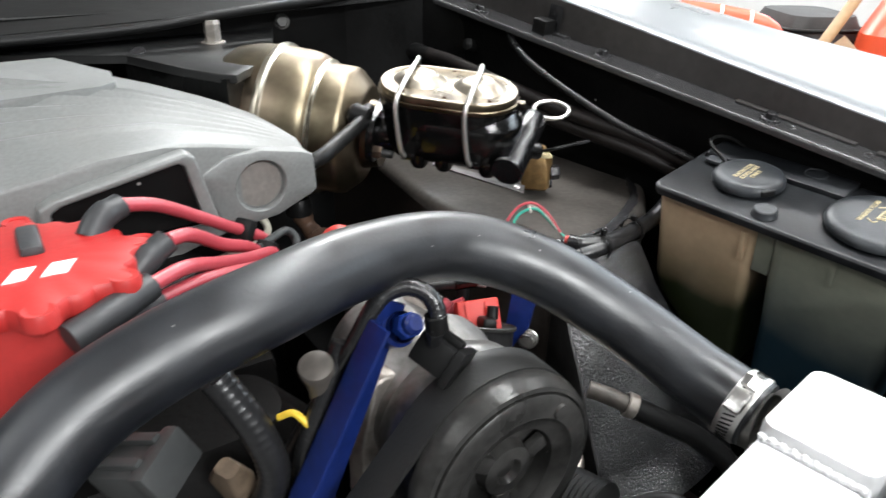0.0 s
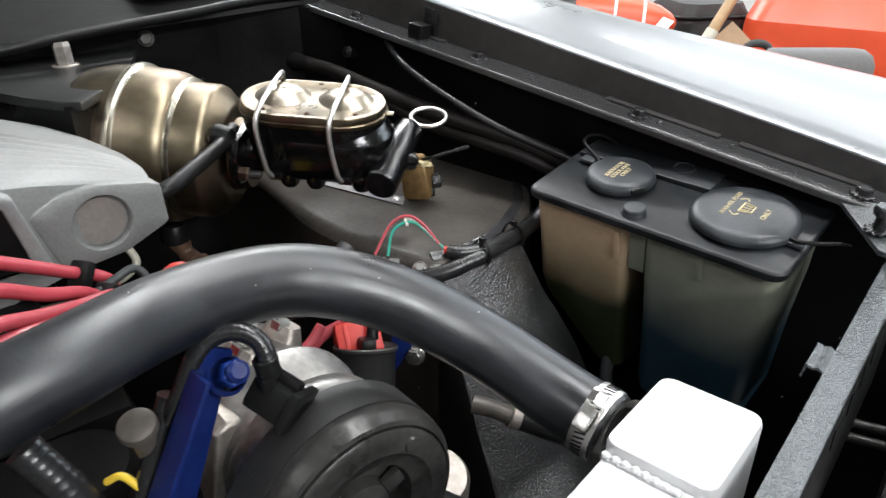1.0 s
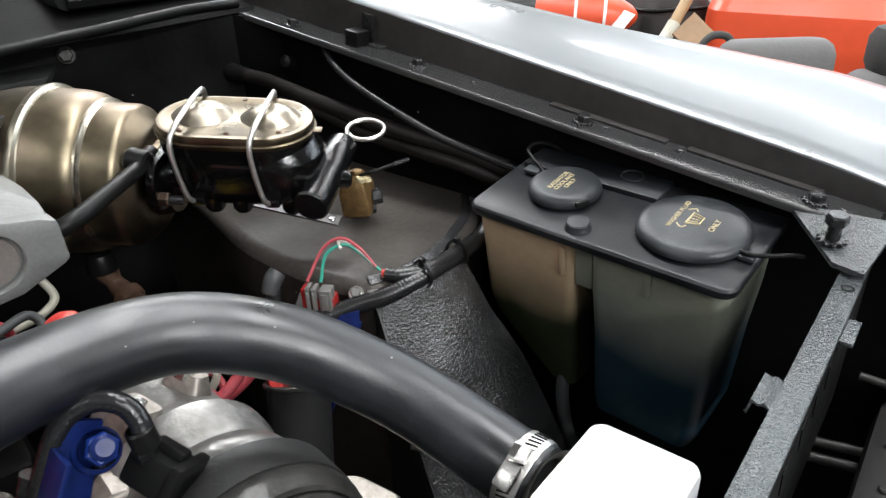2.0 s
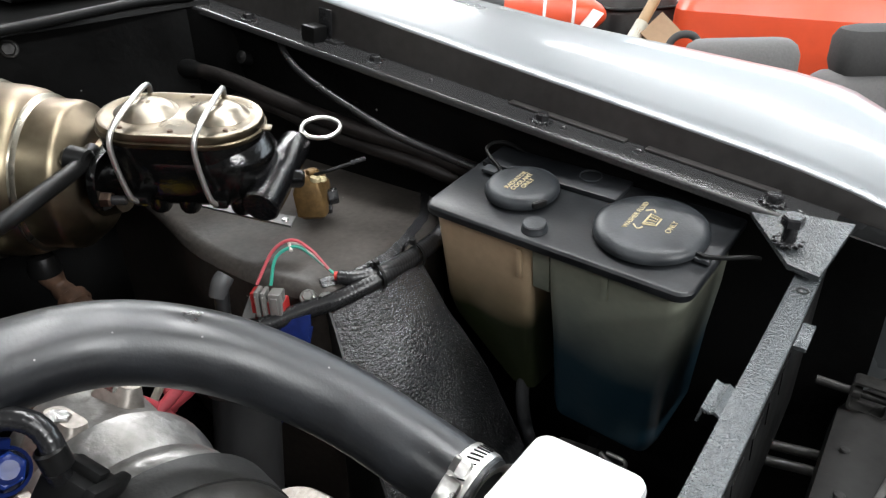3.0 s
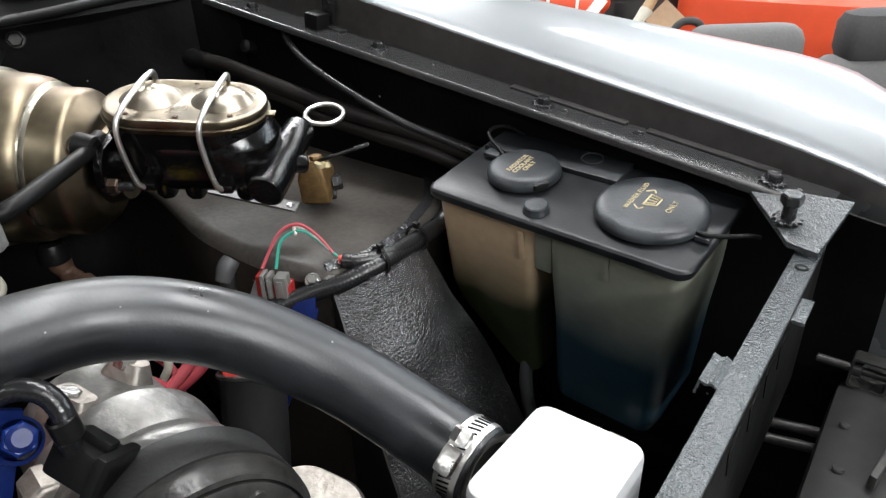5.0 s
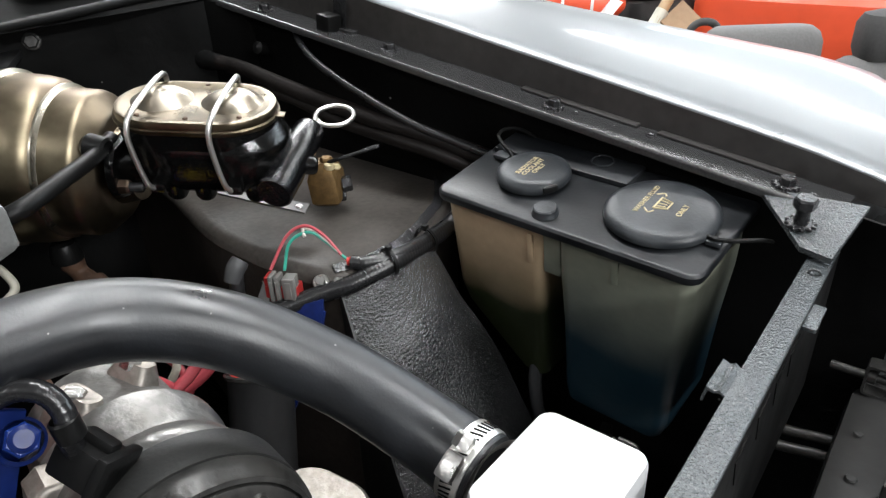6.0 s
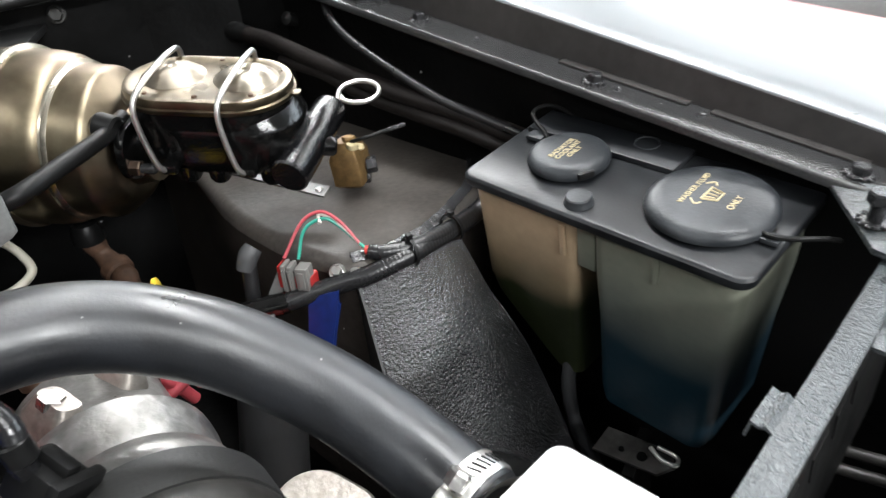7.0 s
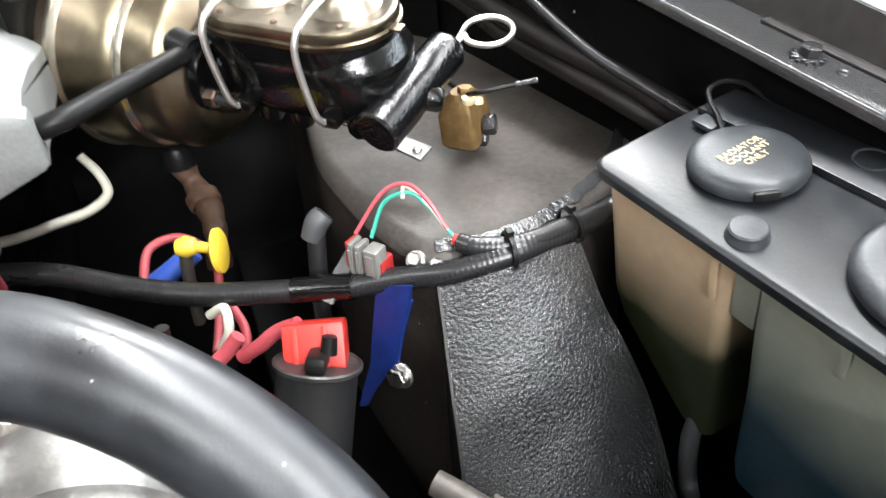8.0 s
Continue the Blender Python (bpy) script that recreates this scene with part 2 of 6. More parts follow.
def along(o, d, up=(0, 0, 1)):
    """A pose at o whose z axis points along d."""
    z = Vector(d).normalized()
    x = Vector(up).cross(z)
    if x.length < 1e-4:
        x = Vector((1, 0, 0))
    x.normalize()
    return axes(o, x, z.cross(x), z)


def box(sx, sy, sz, at=(0, 0, 0), bevel=0.0, seg=2, bm=None, m=None):
    bm = bm or bmesh.new()
    r = bmesh.ops.create_cube(bm, size=1, matrix=(m or Matrix()) @ Matrix.Translation(at) @ Matrix.Diagonal((sx, sy, sz, 1)))
    if bevel:
        es = list({e for v in r["verts"] for e in v.link_edges})
        bmesh.ops.bevel(bm, geom=es, offset=bevel, segments=seg, affect="EDGES", profile=0.6)
    return bm


def lathe(profile, seg=40, bm=None, m=None, closed=False):
    """Turn a profile of (radius, height) about z."""
    bm = bm or bmesh.new()
    m = m or Matrix()
    rings = []
    for r, h in profile:
        if r < 1e-6:
            rings.append([bm.verts.new(m @ Vector((0, 0, h)))])
        else:
            rings.append([bm.verts.new(m @ Vector((r * math.cos(2 * math.pi * k / seg), r * math.sin(2 * math.pi * k / seg), h))) for k in range(seg)])
    for a, b in zip(rings, rings[1:] + ([rings[0]] if closed else [])):
        for k in range(seg):
            j = (k + 1) % seg
            if len(a) == 1 and len(b) == 1:
                continue
            if len(a) == 1:
                bm.faces.new((a[0], b[k], b[j]))
            elif len(b) == 1:
                bm.faces.new((a[k], a[j], b[0]))
            else:
                bm.faces.new((a[k], a[j], b[j], b[k]))
    return bm


def prism(outline, z0, z1, bevel=0.0, seg=2, bm=None, m=None):
    """A plate or block with an outline of (x, y)."""
    bm = bm or bmesh.new()
    m = m or Matrix()
    lo = [bm.verts.new(m @ Vector((x, y, z0))) for x, y in outline]
    hi = [bm.verts.new(m @ Vector((x, y, z1))) for x, y in outline]
    n = len(lo)
    fs = [bm.faces.new(lo[::-1]), bm.faces.new(hi)]
    for k in range(n):
        fs.append(bm.faces.new((lo[k], lo[(k + 1) % n], hi[(k + 1) % n], hi[k])))
    if bevel:
        es = list({e for f in fs[:2] for e in f.edges})
        bmesh.ops.bevel(bm, geom=es, offset=bevel, segments=seg, affect="EDGES", profile=0.6)
    return bm


def curve_points(pts, n=12):
    """A smooth line through points."""
    p = [Vector(q) for q in pts]
    p = [2 * p[0] - p[1]] + p + [2 * p[-1] - p[-2]]
    out = []
    for i in range(1, len(p) - 2):
        a, b, c, d = p[i - 1:i + 3]
        for k in range(n):
            t = k / n
            out.append(0.5 * (2 * b + (c - a) * t + (2 * a - 5 * b + 4 * c - d) * t * t + (3 * b - a - 3 * c + d) * t ** 3))
    return out + [p[-2]]


def tube(pts, r, seg=12, bm=None, n=8, smooth=True, radius=None, cap=True):
    """A round line along points; radius(k) may vary it from 0 to 1."""
    bm = bm or bmesh.new()
    line = curve_points(pts, n) if smooth else [Vector(q) for q in pts]
    side = None
    rings = []
    for i, q in enumerate(line):
        d = (line[min(i + 1, len(line) - 1)] - line[max(i - 1, 0)]).normalized()
        if side is None:
            side = d.orthogonal().normalized()
        side = (side - d * side.dot(d)).normalized()
        up = d.cross(side)
        rr = r * (radius(i / (len(line) - 1)) if radius else 1)
        rings.append([bm.verts.new(q + rr * (math.cos(2 * math.pi * k / seg) * side + math.sin(2 * math.pi * k / seg) * up)) for k in range(seg)])
    for a, b in zip(rings, rings[1:]):
        for k in range(seg):
            bm.faces.new((a[k], a[(k + 1) % seg], b[(k + 1) % seg], b[k]))
    if cap:
        bm.faces.new(rings[0][::-1])
        bm.faces.new(rings[-1])
    return bm


def ribbed(pts, r, pitch=0.0035, seg=12):
    """Corrugated loom along points."""
    line = curve_points(pts, 10)
    total = sum((b - a).length for a, b in zip(line, line[1:]))
    steps = max(8, int(total / pitch * 3))
    res, want, acc = [], 0.0, 0.0
    for a, b in zip(line, line[1:]):
        s = (b - a).length
        while want <= acc + s and s > 0:
            res.append(a.lerp(b, (want - acc) / s))
            want += total / steps
        acc += s
    bm = bmesh.new()
    side, rings = None, []
    for i, q in enumerate(res):
        d = (res[min(i + 1, len(res) - 1)] - res[max(i - 1, 0)]).normalized()
        side = side or d.orthogonal().normalized()
        side = (side - d * side.dot(d)).normalized()
        up = d.cross(side)
        rr = r * (1.0 if i % 3 else 0.965)
        rings.append([bm.verts.new(q + rr * (math.cos(2 * math.pi * k / seg) * side + math.sin(2 * math.pi * k / seg) * up)) for k in range(seg)])
    for a, b in zip(rings, rings[1:]):
        for k in range(seg):
            bm.faces.new((a[k], a[(k + 1) % seg], b[(k + 1) % seg], b[k]))
    bm.faces.new(rings[0][::-1])
    bm.faces.new(rings[-1])
    return bm


def hexhead(r, h, bm=None, m=None):
    """A hexagon bolt head with a chamfered top."""
    bm = bm or bmesh.new()
    m = m or Matrix()
    rows = [[bm.verts.new(m @ Vector((q * math.cos(math.pi / 3 * k), q * math.sin(math.pi / 3 * k), z))) for k in range(6)] for q, z in ((r, 0), (r, h * 0.82), (r * 0.86, h))]
    for a, b in zip(rows, rows[1:]):
        for k in range(6):
            bm.faces.new((a[k], a[(k + 1) % 6], b[(k + 1) % 6], b[k]))
    bm.faces.new(rows[0][::-1])
    bm.faces.new(rows[-1])
    return bm


def bolt(name, label, m, r=0.0075, h=0.006, washer=0.011, material=None, group="", crenels=0):
    """A hexagon bolt with its washer, standing on a face."""
    t = thing(name, label, "bolt", m, group)
    part("hexagon_head", hexhead(r, h, m=Matrix.Translation((0, 0, 0.002))), material or M_BLACKBOLT, t, smooth=False)
    if crenels:
        n = crenels * 4
        o = [((washer + (0.0024 if k % 4 < 2 else 0.0)) * math.cos(2 * math.pi * k / n), (washer + (0.0024 if k % 4 < 2 else 0.0)) * math.sin(2 * math.pi * k / n)) for k in range(n)]
        bm = stack([(o, 0.0), (o, 0.0016), (scaled(o, 0.9), 0.0021)])
    else:
        bm = lathe([(0.0001, 0.002), (washer * 0.9, 0.0021), (washer, 0.0012), (washer, 0)], 20)
    part("washer", bm, material or M_BLACKBOLT, t)
    return t


def oval(rx, ry, n=40, straight=0.0):
    """An oval outline; straight: length of flat sides along x."""
    out = []
    for k in range(n):
        a = 2 * math.pi * (k + 0.5) / n
        x, y = rx * math.cos(a), ry * math.sin(a)
        out.append((x + math.copysign(straight / 2, x), y))
    return out


def rounded(w, d, r, n=5):
    """A rounded rectangle about the origin."""
    out = []
    for cx, cy, a0 in ((w / 2 - r, d / 2 - r, 0), (-w / 2 + r, d / 2 - r, 90), (-w / 2 + r, -d / 2 + r, 180), (w / 2 - r, -d / 2 + r, 270)):
        for k in range(n + 1):
            a = radians(a0 + 90 * k / n)
            out.append((cx + r * math.cos(a), cy + r * math.sin(a)))
    return out


def stack(outlines, bm=None, m=None):
    """Skin through outlines of one length: [(outline, z), ...], closed at both ends."""
    bm = bm or bmesh.new()
    m = m or Matrix()
    rows = [[bm.verts.new(m @ Vector((x, y, z))) for x, y in o] for o, z in outlines]
    n = len(rows[0])
    for a, b in zip(rows, rows[1:]):
        for k in range(n):
            bm.faces.new((a[k], a[(k + 1) % n], b[(k + 1) % n], b[k]))
    bm.faces.new(rows[0][::-1])
    bm.faces.new(rows[-1])
    return bm


def scaled(outline, s, sy=None):
    return [(x * s, y * (sy if sy is not None else s)) for x, y in outline]


def inset(outline, d):
    """Shrink an outline about the origin by about d."""
    out = []
    for x, y in outline:
        q = math.hypot(x, y)
        out.append((x * (1 - d / q), y * (1 - d / q)))
    return out


def sheet(rows, thick, bm=None):
    """A panel with thickness through rows of points."""
    bm = bm or bmesh.new()
    top = [[bm.verts.new(Vector(p)) for p in r] for r in rows]
    faces = []
    for a, b in zip(top, top[1:]):
        for k in range(len(a) - 1):
            faces.append(bm.faces.new((a[k], a[k + 1], b[k + 1], b[k])))
    bmesh.ops.recalc_face_normals(bm, faces=faces)
    bmesh.ops.solidify(bm, geom=faces, thickness=thick)
    return bm


# ---- the shop round the car ----
def room():
    f = put("floor", box(9, 9, 0.1, (0, 0.5, -0.05)), M_FLOOR, smooth=False)
    tagged(f, "grey concrete workshop floor under the car", "floor", kind="structure")
    for name, s, at, paint in (("wall_south", (9, 0.1, 3), (0, -4.05, 1.5), M_DIMWALL), ("wall_west", (0.1, 9.2, 3), (-4.55, 0.5, 1.5), M_WALL)):
        tagged(put(name, box(*s, at), paint, smooth=False), "plain painted workshop wall", "wall", kind="structure")
    n = thing("wall_north", "pale workshop wall with one long high window", "wall", kind="structure")
    for s, at in (((9, 0.1, 1.7), (0, 5.05, 0.85)), ((9, 0.1, 0.2), (0, 5.05, 2.9)), ((2.0, 0.1, 1.1), (-3.5, 5.05, 2.25)), ((2.0, 0.1, 1.1), (3.5, 5.05, 2.25))):
        part("wall_panel", box(*s, at), M_WALL, n, smooth=False)
    e = thing("wall_east", "workshop wall with a wide open roller door", "wall", kind="structure")
    for s, at in (((0.1, 2.6, 3), (4.55, -2.8, 1.5)), ((0.1, 3.0, 3), (4.55, 3.5, 1.5)), ((0.1, 3.5, 0.45), (4.55, 0.25, 2.775))):
        part("wall_panel", box(*s, at), M_DIMWALL, e, smooth=False)
    w = thing("window_1", "long high workshop window in a grey frame", "window", kind="structure")
    for x in (-2.5, -0.83, 0.83, 2.5):
        part("window_post", box(0.06, 0.08, 1.1, (x, 5.05, 2.25)), M_DIMWALL, w)
    for z in (1.72, 2.78):
        part("window_rail", box(5.0, 0.08, 0.06, (0, 5.05, z)), M_DIMWALL, w)
    tagged(put("ceiling", box(9, 9.2, 0.1, (0, 0.5, 3.06)), M_WALL, smooth=False), "plain grey workshop ceiling", "ceiling", kind="structure")


room()

# The fender's own axes: along it to the car's front, outward, and up.
FENDER = axes((-0.042, 0.739, 1.040), (0.9824, 0.1336, -0.1307), (-0.1348, 0.9909, 0.0), (0.1295, 0.0176, 0.9914))


def mix_rows(table, u):
    for (a, *p), (b, *q) in zip(table, table[1:]):
        if u <= b:
            k = (u - a) / (b - a)
            return [x + (y - x) * k for x, y in zip(p, q)]
    return list(table[-1][1:])


def fender():
    t = thing("fender", "silver-white painted front fender with a black inner edge", "fender", FENDER, kind="structure")
    # u, inner lip height, crown's distance out, crown height
    shape = [(-1.3, 0.057, 0.125, 0.060), (-0.54, 0.041, 0.130, 0.054), (-0.3, 0.032, 0.150, 0.050), (-0.05, 0.024, 0.185, 0.051),
             (0.0, 0.022, 0.185, 0.048), (0.05, 0.017, 0.150, 0.042), (0.10, 0.008, 0.115, 0.030), (0.16, -0.012, 0.095, 0.004), (0.24, -0.05, 0.09, -0.045)]
    rows = []
    u = -1.3
    while u < 0.241:
        lip, cv, cw = mix_rows(shape, u)
        prof = [(0.030, lip - 0.004), (0.0305, lip), (0.033, lip + 0.0022)]
        for k in range(1, 9):
            a = k / 8
            prof.append((0.033 + (cv - 0.033) * a, lip + 0.0022 + (cw - lip - 0.0022) * math.sin(a * math.pi / 2)))
        for k in range(1, 9):
            a = k / 8
            prof.append((cv + 0.15 * math.sin(a * math.pi / 2), cw - 0.20 * (1 - math.cos(a * math.pi / 2))))
        prof.append((cv + 0.152, cw - 0.5))
        rows.append([(u, v, w) for v, w in prof])
        u += 0.03 if u < -0.1 else 0.015
    part("fender_skin", sheet(rows, 0.0012), M_FENDER, t)
    wall = []
    for k in range(40):
        u = -1.3 + 1.5 * k / 39
        lip = mix_rows(shape, u)[0]
        wall.append([(u, 0.0265, -0.002), (u, 0.0275, lip * 0.4), (u, 0.0295, max(lip, 0.001) - 0.0005)])
    part("fender_inner_wall", sheet(wall, 0.0015), M_FWALL, t, "brown-black painted inner wall of the fender")
    strip = [[(-1.3 + 1.345 * k / 60, v, w) for v, w in ((-0.0168, -0.007), (-0.0166, -0.0025), (-0.0158, -0.0008), (-0.0142, 0.0), (-0.012, 0.0001), (0.0, 0.0004), (0.0275, 0.0))] for k in range(61)]
    part("fender_flange", sheet(strip, 0.002), M_FLANGE, t, "glossy black mounting flange")
    for u0, u1 in ((-0.26, -0.135), (-0.115, 0.0)):
        part("flange_strip", box(u1 - u0, 0.010, 0.0016, ((u0 + u1) / 2, 0.021, 0.0014), 0.0006), M_FWALL, t)
    return t


fender()

PED = axes((-0.559, 0.672, 1.1085), (0.9824, 0.1336, -0.1307), (-0.1348, 0.9909, 0), (0.1295, 0.0176, 0.9914))
for place in ((-0.666, 0.654, 1.1235), (-0.464, 0.689, 1.0955), (-0.251, 0.713, 1.068), (-0.042, 0.739, 1.0405)):
    bolt("fender_bolt", "black painted hexagon bolt on the fender flange", axes(place, (0.9824, 0.1336, -0.1307), (-0.1348, 0.9909, 0), (0.1295, 0.0176, 0.9914)),
         0.0064, 0.0062, 0.0084, group="bolts along the fender", crenels=12)


def hood_bumper():
    t = thing("hood_bumper", "square black rubber bump stop with a bent tab", "bumper", PED)
    part("rubber_block", box(0.022, 0.02, 0.018, (0, 0.004, 0.009), 0.002), M_RUBBER, t)
    part("bent_tab", box(0.02, 0.0015, 0.034, (0.004, 0.018, 0.018), 0.0004), M_BLACKBOLT, t)
    part("tab_foot", box(0.04, 0.012, 0.003, (0.012, 0.016, 0.0015), 0.001), M_FLANGE, t)


hood_bumper()
for u, v, r in ((-0.19, 0.004, 0.0022), (-0.118, 0.009, 0.0026), (0.02, 0.0, 0.002), (-0.35, 0.008, 0.0018)):
    k = thing("flange_hole", "small drilled hole with a raised rim in the flange", "hole", FENDER @ Matrix.Translation((u, v, 0.0008)))
    part("rim", lathe([(r, 0), (r * 1.5, 0.0006), (r * 1.7, 0)], 14), M_BLACKBOLT, k)


# ---- body panels of the bay ----
def bay_panels():
    body = thing("bay_side_wall", "dull black inner fender wall behind the hoses", "panel", kind="structure")
    rows = []
    for k in range(24):
        x = -1.0 + 1.05 * k / 23
        y, z = 0.7447 + 0.136 * x, 1.0374 - 0.133 * x
        rows.append([(x, y - 0.004, z - 0.004), (x, y + 0.004, z - 0.03), (x, y + 0.012, 0.95), (x, y + 0.02, 0.85), (x, y + 0.02, 0.55)])
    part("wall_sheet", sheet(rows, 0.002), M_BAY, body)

    top = thing("wheelhouse", "satin black wheelhouse with a rounded dusty top", "panel", kind="structure")
    edge = [(-0.80, 0.474), (-0.64, 0.470), (-0.56, 0.463), (-0.50, 0.457), (-0.455, 0.458), (-0.384, 0.468), (-0.330, 0.484), (-0.307, 0.496), (-0.2985, 0.524),
            (-0.302, 0.568), (-0.319, 0.615), (-0.352, 0.675), (-0.41, 0.728), (-0.47, 0.76), (-0.80, 0.76)]
    outline = [(p.x, p.y) for p in curve_points([(x, y, 0) for x, y in edge[:14]], 4)] + [edge[14]]
    def drawn_in(d):
        n = len(outline)
        res = []
        for k, (x, y) in enumerate(outline):
            (ax, ay), (bx, by) = outline[k - 1], outline[(k + 1) % n]
            q = math.hypot(bx - ax, by - ay)
            res.append((x - d * (by - ay) / q, y + d * (bx - ax) / q))
        return res
    part("wheelhouse_side", stack([(outline, 0.60), (outline, 0.940)]), M_APRON_SHADED, top)
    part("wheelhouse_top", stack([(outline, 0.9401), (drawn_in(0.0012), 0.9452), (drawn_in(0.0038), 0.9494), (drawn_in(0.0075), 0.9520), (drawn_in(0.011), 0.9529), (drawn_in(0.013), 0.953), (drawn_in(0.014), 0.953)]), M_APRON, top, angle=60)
    seam = curve_points([(x - 0.014, y + 0.003 - 0.010 * max(0.0, y - 0.55) / 0.1, 0.9535) for x, y in edge[7:14]], 10)
    rows = []
    for k, p in enumerate(seam):
        d = (seam[min(k + 1, len(seam) - 1)] - seam[max(k - 1, 0)]).normalized()
        out = Vector((d.y, -d.x, 0))
        wob = 0.0012 * math.sin(k * 1.9) + 0.0009 * math.sin(k * 0.7)
        rows.append([p + out * (w * 0.0050 + 0.6 * wob) + Vector((0, 0, h)) for w, h in ((-1, 0.0), (-0.8, 0.0046), (-0.4, 0.0041), (0.0, 0.0031), (0.5, 0.0018), (1, 0.0002))])
    part("seam_sealer", sheet(rows, 0.002), M_SEALER, top, "glossy lumpy seam sealer")

    s = thing("splash_panel", "glossy black rough undercoated splash panel", "panel", kind="structure")
    left = Vector((-0.3065, 0.4945, 0.944))
    fall = Vector((0.13, -0.03, -0.20))
    far = curve_points([(-0.291, 0.594, 0.948), (-0.271, 0.601, 0.910), (-0.255, 0.612, 0.880), (-0.227, 0.625, 0.830), (-0.198, 0.628, 0.782), (-0.165, 0.628, 0.726)], 4)
    rows = []
    for k in range(21):
        p, q = left + fall * (1.1 * k / 20), far[k]
        row = []
        for j in range(15):
            w = j / 14
            bulge = 0.014 * math.sin(math.pi * w) + 0.0012 * math.sin(5.1 * w + 0.9 * k)
            row.append(p.lerp(q, w) + Vector((0.80, -0.15, 0.57)) * bulge)
        rows.append(row)
    part("sloped_face", sheet(rows, 0.003), M_UNDERCOAT, s)
    part("side_face", sheet([[(r[0][0], r[0][1], r[0][2]), (r[0][0] - 0.004, r[0][1] + 0.003, r[0][2] - 0.06), (r[0][0] - 0.006, r[0][1] + 0.003, 0.55)] for r in rows], 0.002), M_DARKPANEL, s)

    # Near-black rail and sheets stand in for the shade low in the bay.
    low = thing("lower_frame", "near-black rail and sheets closing the shaded bottom of the bay", "frame", kind="structure")
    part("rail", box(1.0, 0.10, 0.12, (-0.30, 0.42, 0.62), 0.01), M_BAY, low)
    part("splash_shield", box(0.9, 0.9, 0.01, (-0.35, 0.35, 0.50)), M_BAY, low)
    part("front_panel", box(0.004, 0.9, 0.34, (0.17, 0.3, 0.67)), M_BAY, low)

    fw = thing("firewall", "black painted firewall at the back of the bay", "panel", kind="structure")
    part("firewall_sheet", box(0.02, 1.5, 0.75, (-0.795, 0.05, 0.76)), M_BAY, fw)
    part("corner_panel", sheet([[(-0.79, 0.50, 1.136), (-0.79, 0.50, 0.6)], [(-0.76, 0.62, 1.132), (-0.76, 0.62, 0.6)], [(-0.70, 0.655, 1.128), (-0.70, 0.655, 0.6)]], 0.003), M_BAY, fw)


bay_panels()


def cowl():
    t = thing("cowl", "dusty grey-black cowl panel with a vent behind the engine", "cowl", kind="structure")
    rows = []
    for k in range(13):
        y = -0.7 + 1.35 * k / 12
        x = -0.735 - 0.02 * max(0, y) / 0.6
        z = 1.125 + 0.014 * y / 0.6
        rows.append([(x + 0.003, y, z - 0.005), (x, y, z), (x - 0.05, y, z + 0.006), (x - 0.2, y, z + 0.03), (x - 0.55, y, z + 0.06)])
    part("cowl_sheet", sheet(rows, 0.002), M_COWL, t)
    g = [(-0.705, -0.5, 1.118), (-0.712, -0.1, 1.122), (-0.716, 0.20, 1.126), (-0.722, 0.31, 1.134), (-0.745, 0.45, 1.140), (-0.765, 0.56, 1.145), (-0.76, 0.63, 1.146)]
    part("weatherstrip", tube(g, 0.006, 10), M_RUBBER, t, "black rubber weatherstrip")
    v = thing("cowl_vent", "black rectangular raised vent frame on the cowl", "vent")
    fr = [(-0.83, 0.44), (-0.83, 0.64), (-0.99, 0.64), (-0.99, 0.44)]
    part("vent_frame", tube([(x, y, 1.165) for x, y in fr + fr[:1]], 0.012, 8, smooth=False), M_RUBBER, v)
    part("vent_floor", box(0.16, 0.2, 0.004, (-0.91, 0.54, 1.158)), M_BLACKPL, v)


cowl()


def shelf():
    t = thing("firewall_shelf", "flat grey-black shelf bracket bolted to the firewall", "shelf")
    o = [(-0.785, 0.02), (-0.693, 0.20), (-0.60, 0.235), (-0.555, 0.258), (-0.545, 0.272), (-0.612, 0.335), (-0.785, 0.40)]
    part("plate", prism(o, 1.095, 1.104, 0.002), M_SHELF, t)
    part("drop_lip", sheet([[(-0.70, 0.2, 1.1), (-0.70, 0.2, 1.04)], [(-0.55, 0.263, 1.1), (-0.55, 0.263, 1.06)], [(-0.612, 0.335, 1.1), (-0.612, 0.335, 1.06)]], 0.002), M_BAY, t)
    bolt("shelf_bolt", "dull zinc stud nut on the shelf bracket", pose(-0.718, 0.302, 1.104), 0.0095, 0.024, 0.014, M_DULLCAST)
    bolt("firewall_bolt", "dull zinc bolt in the firewall", along((-0.783, 0.413, 1.111), (1, -0.3, 0.2)), 0.0082, 0.008, 0.0105, M_PULLEY)
    bolt("firewall_bolt", "bright zinc bolt in the firewall", along((-0.70, 0.215, 1.098), (0.4, -0.3, 1)), 0.009, 0.008, 0.012, M_BLACKBOLT)


shelf()


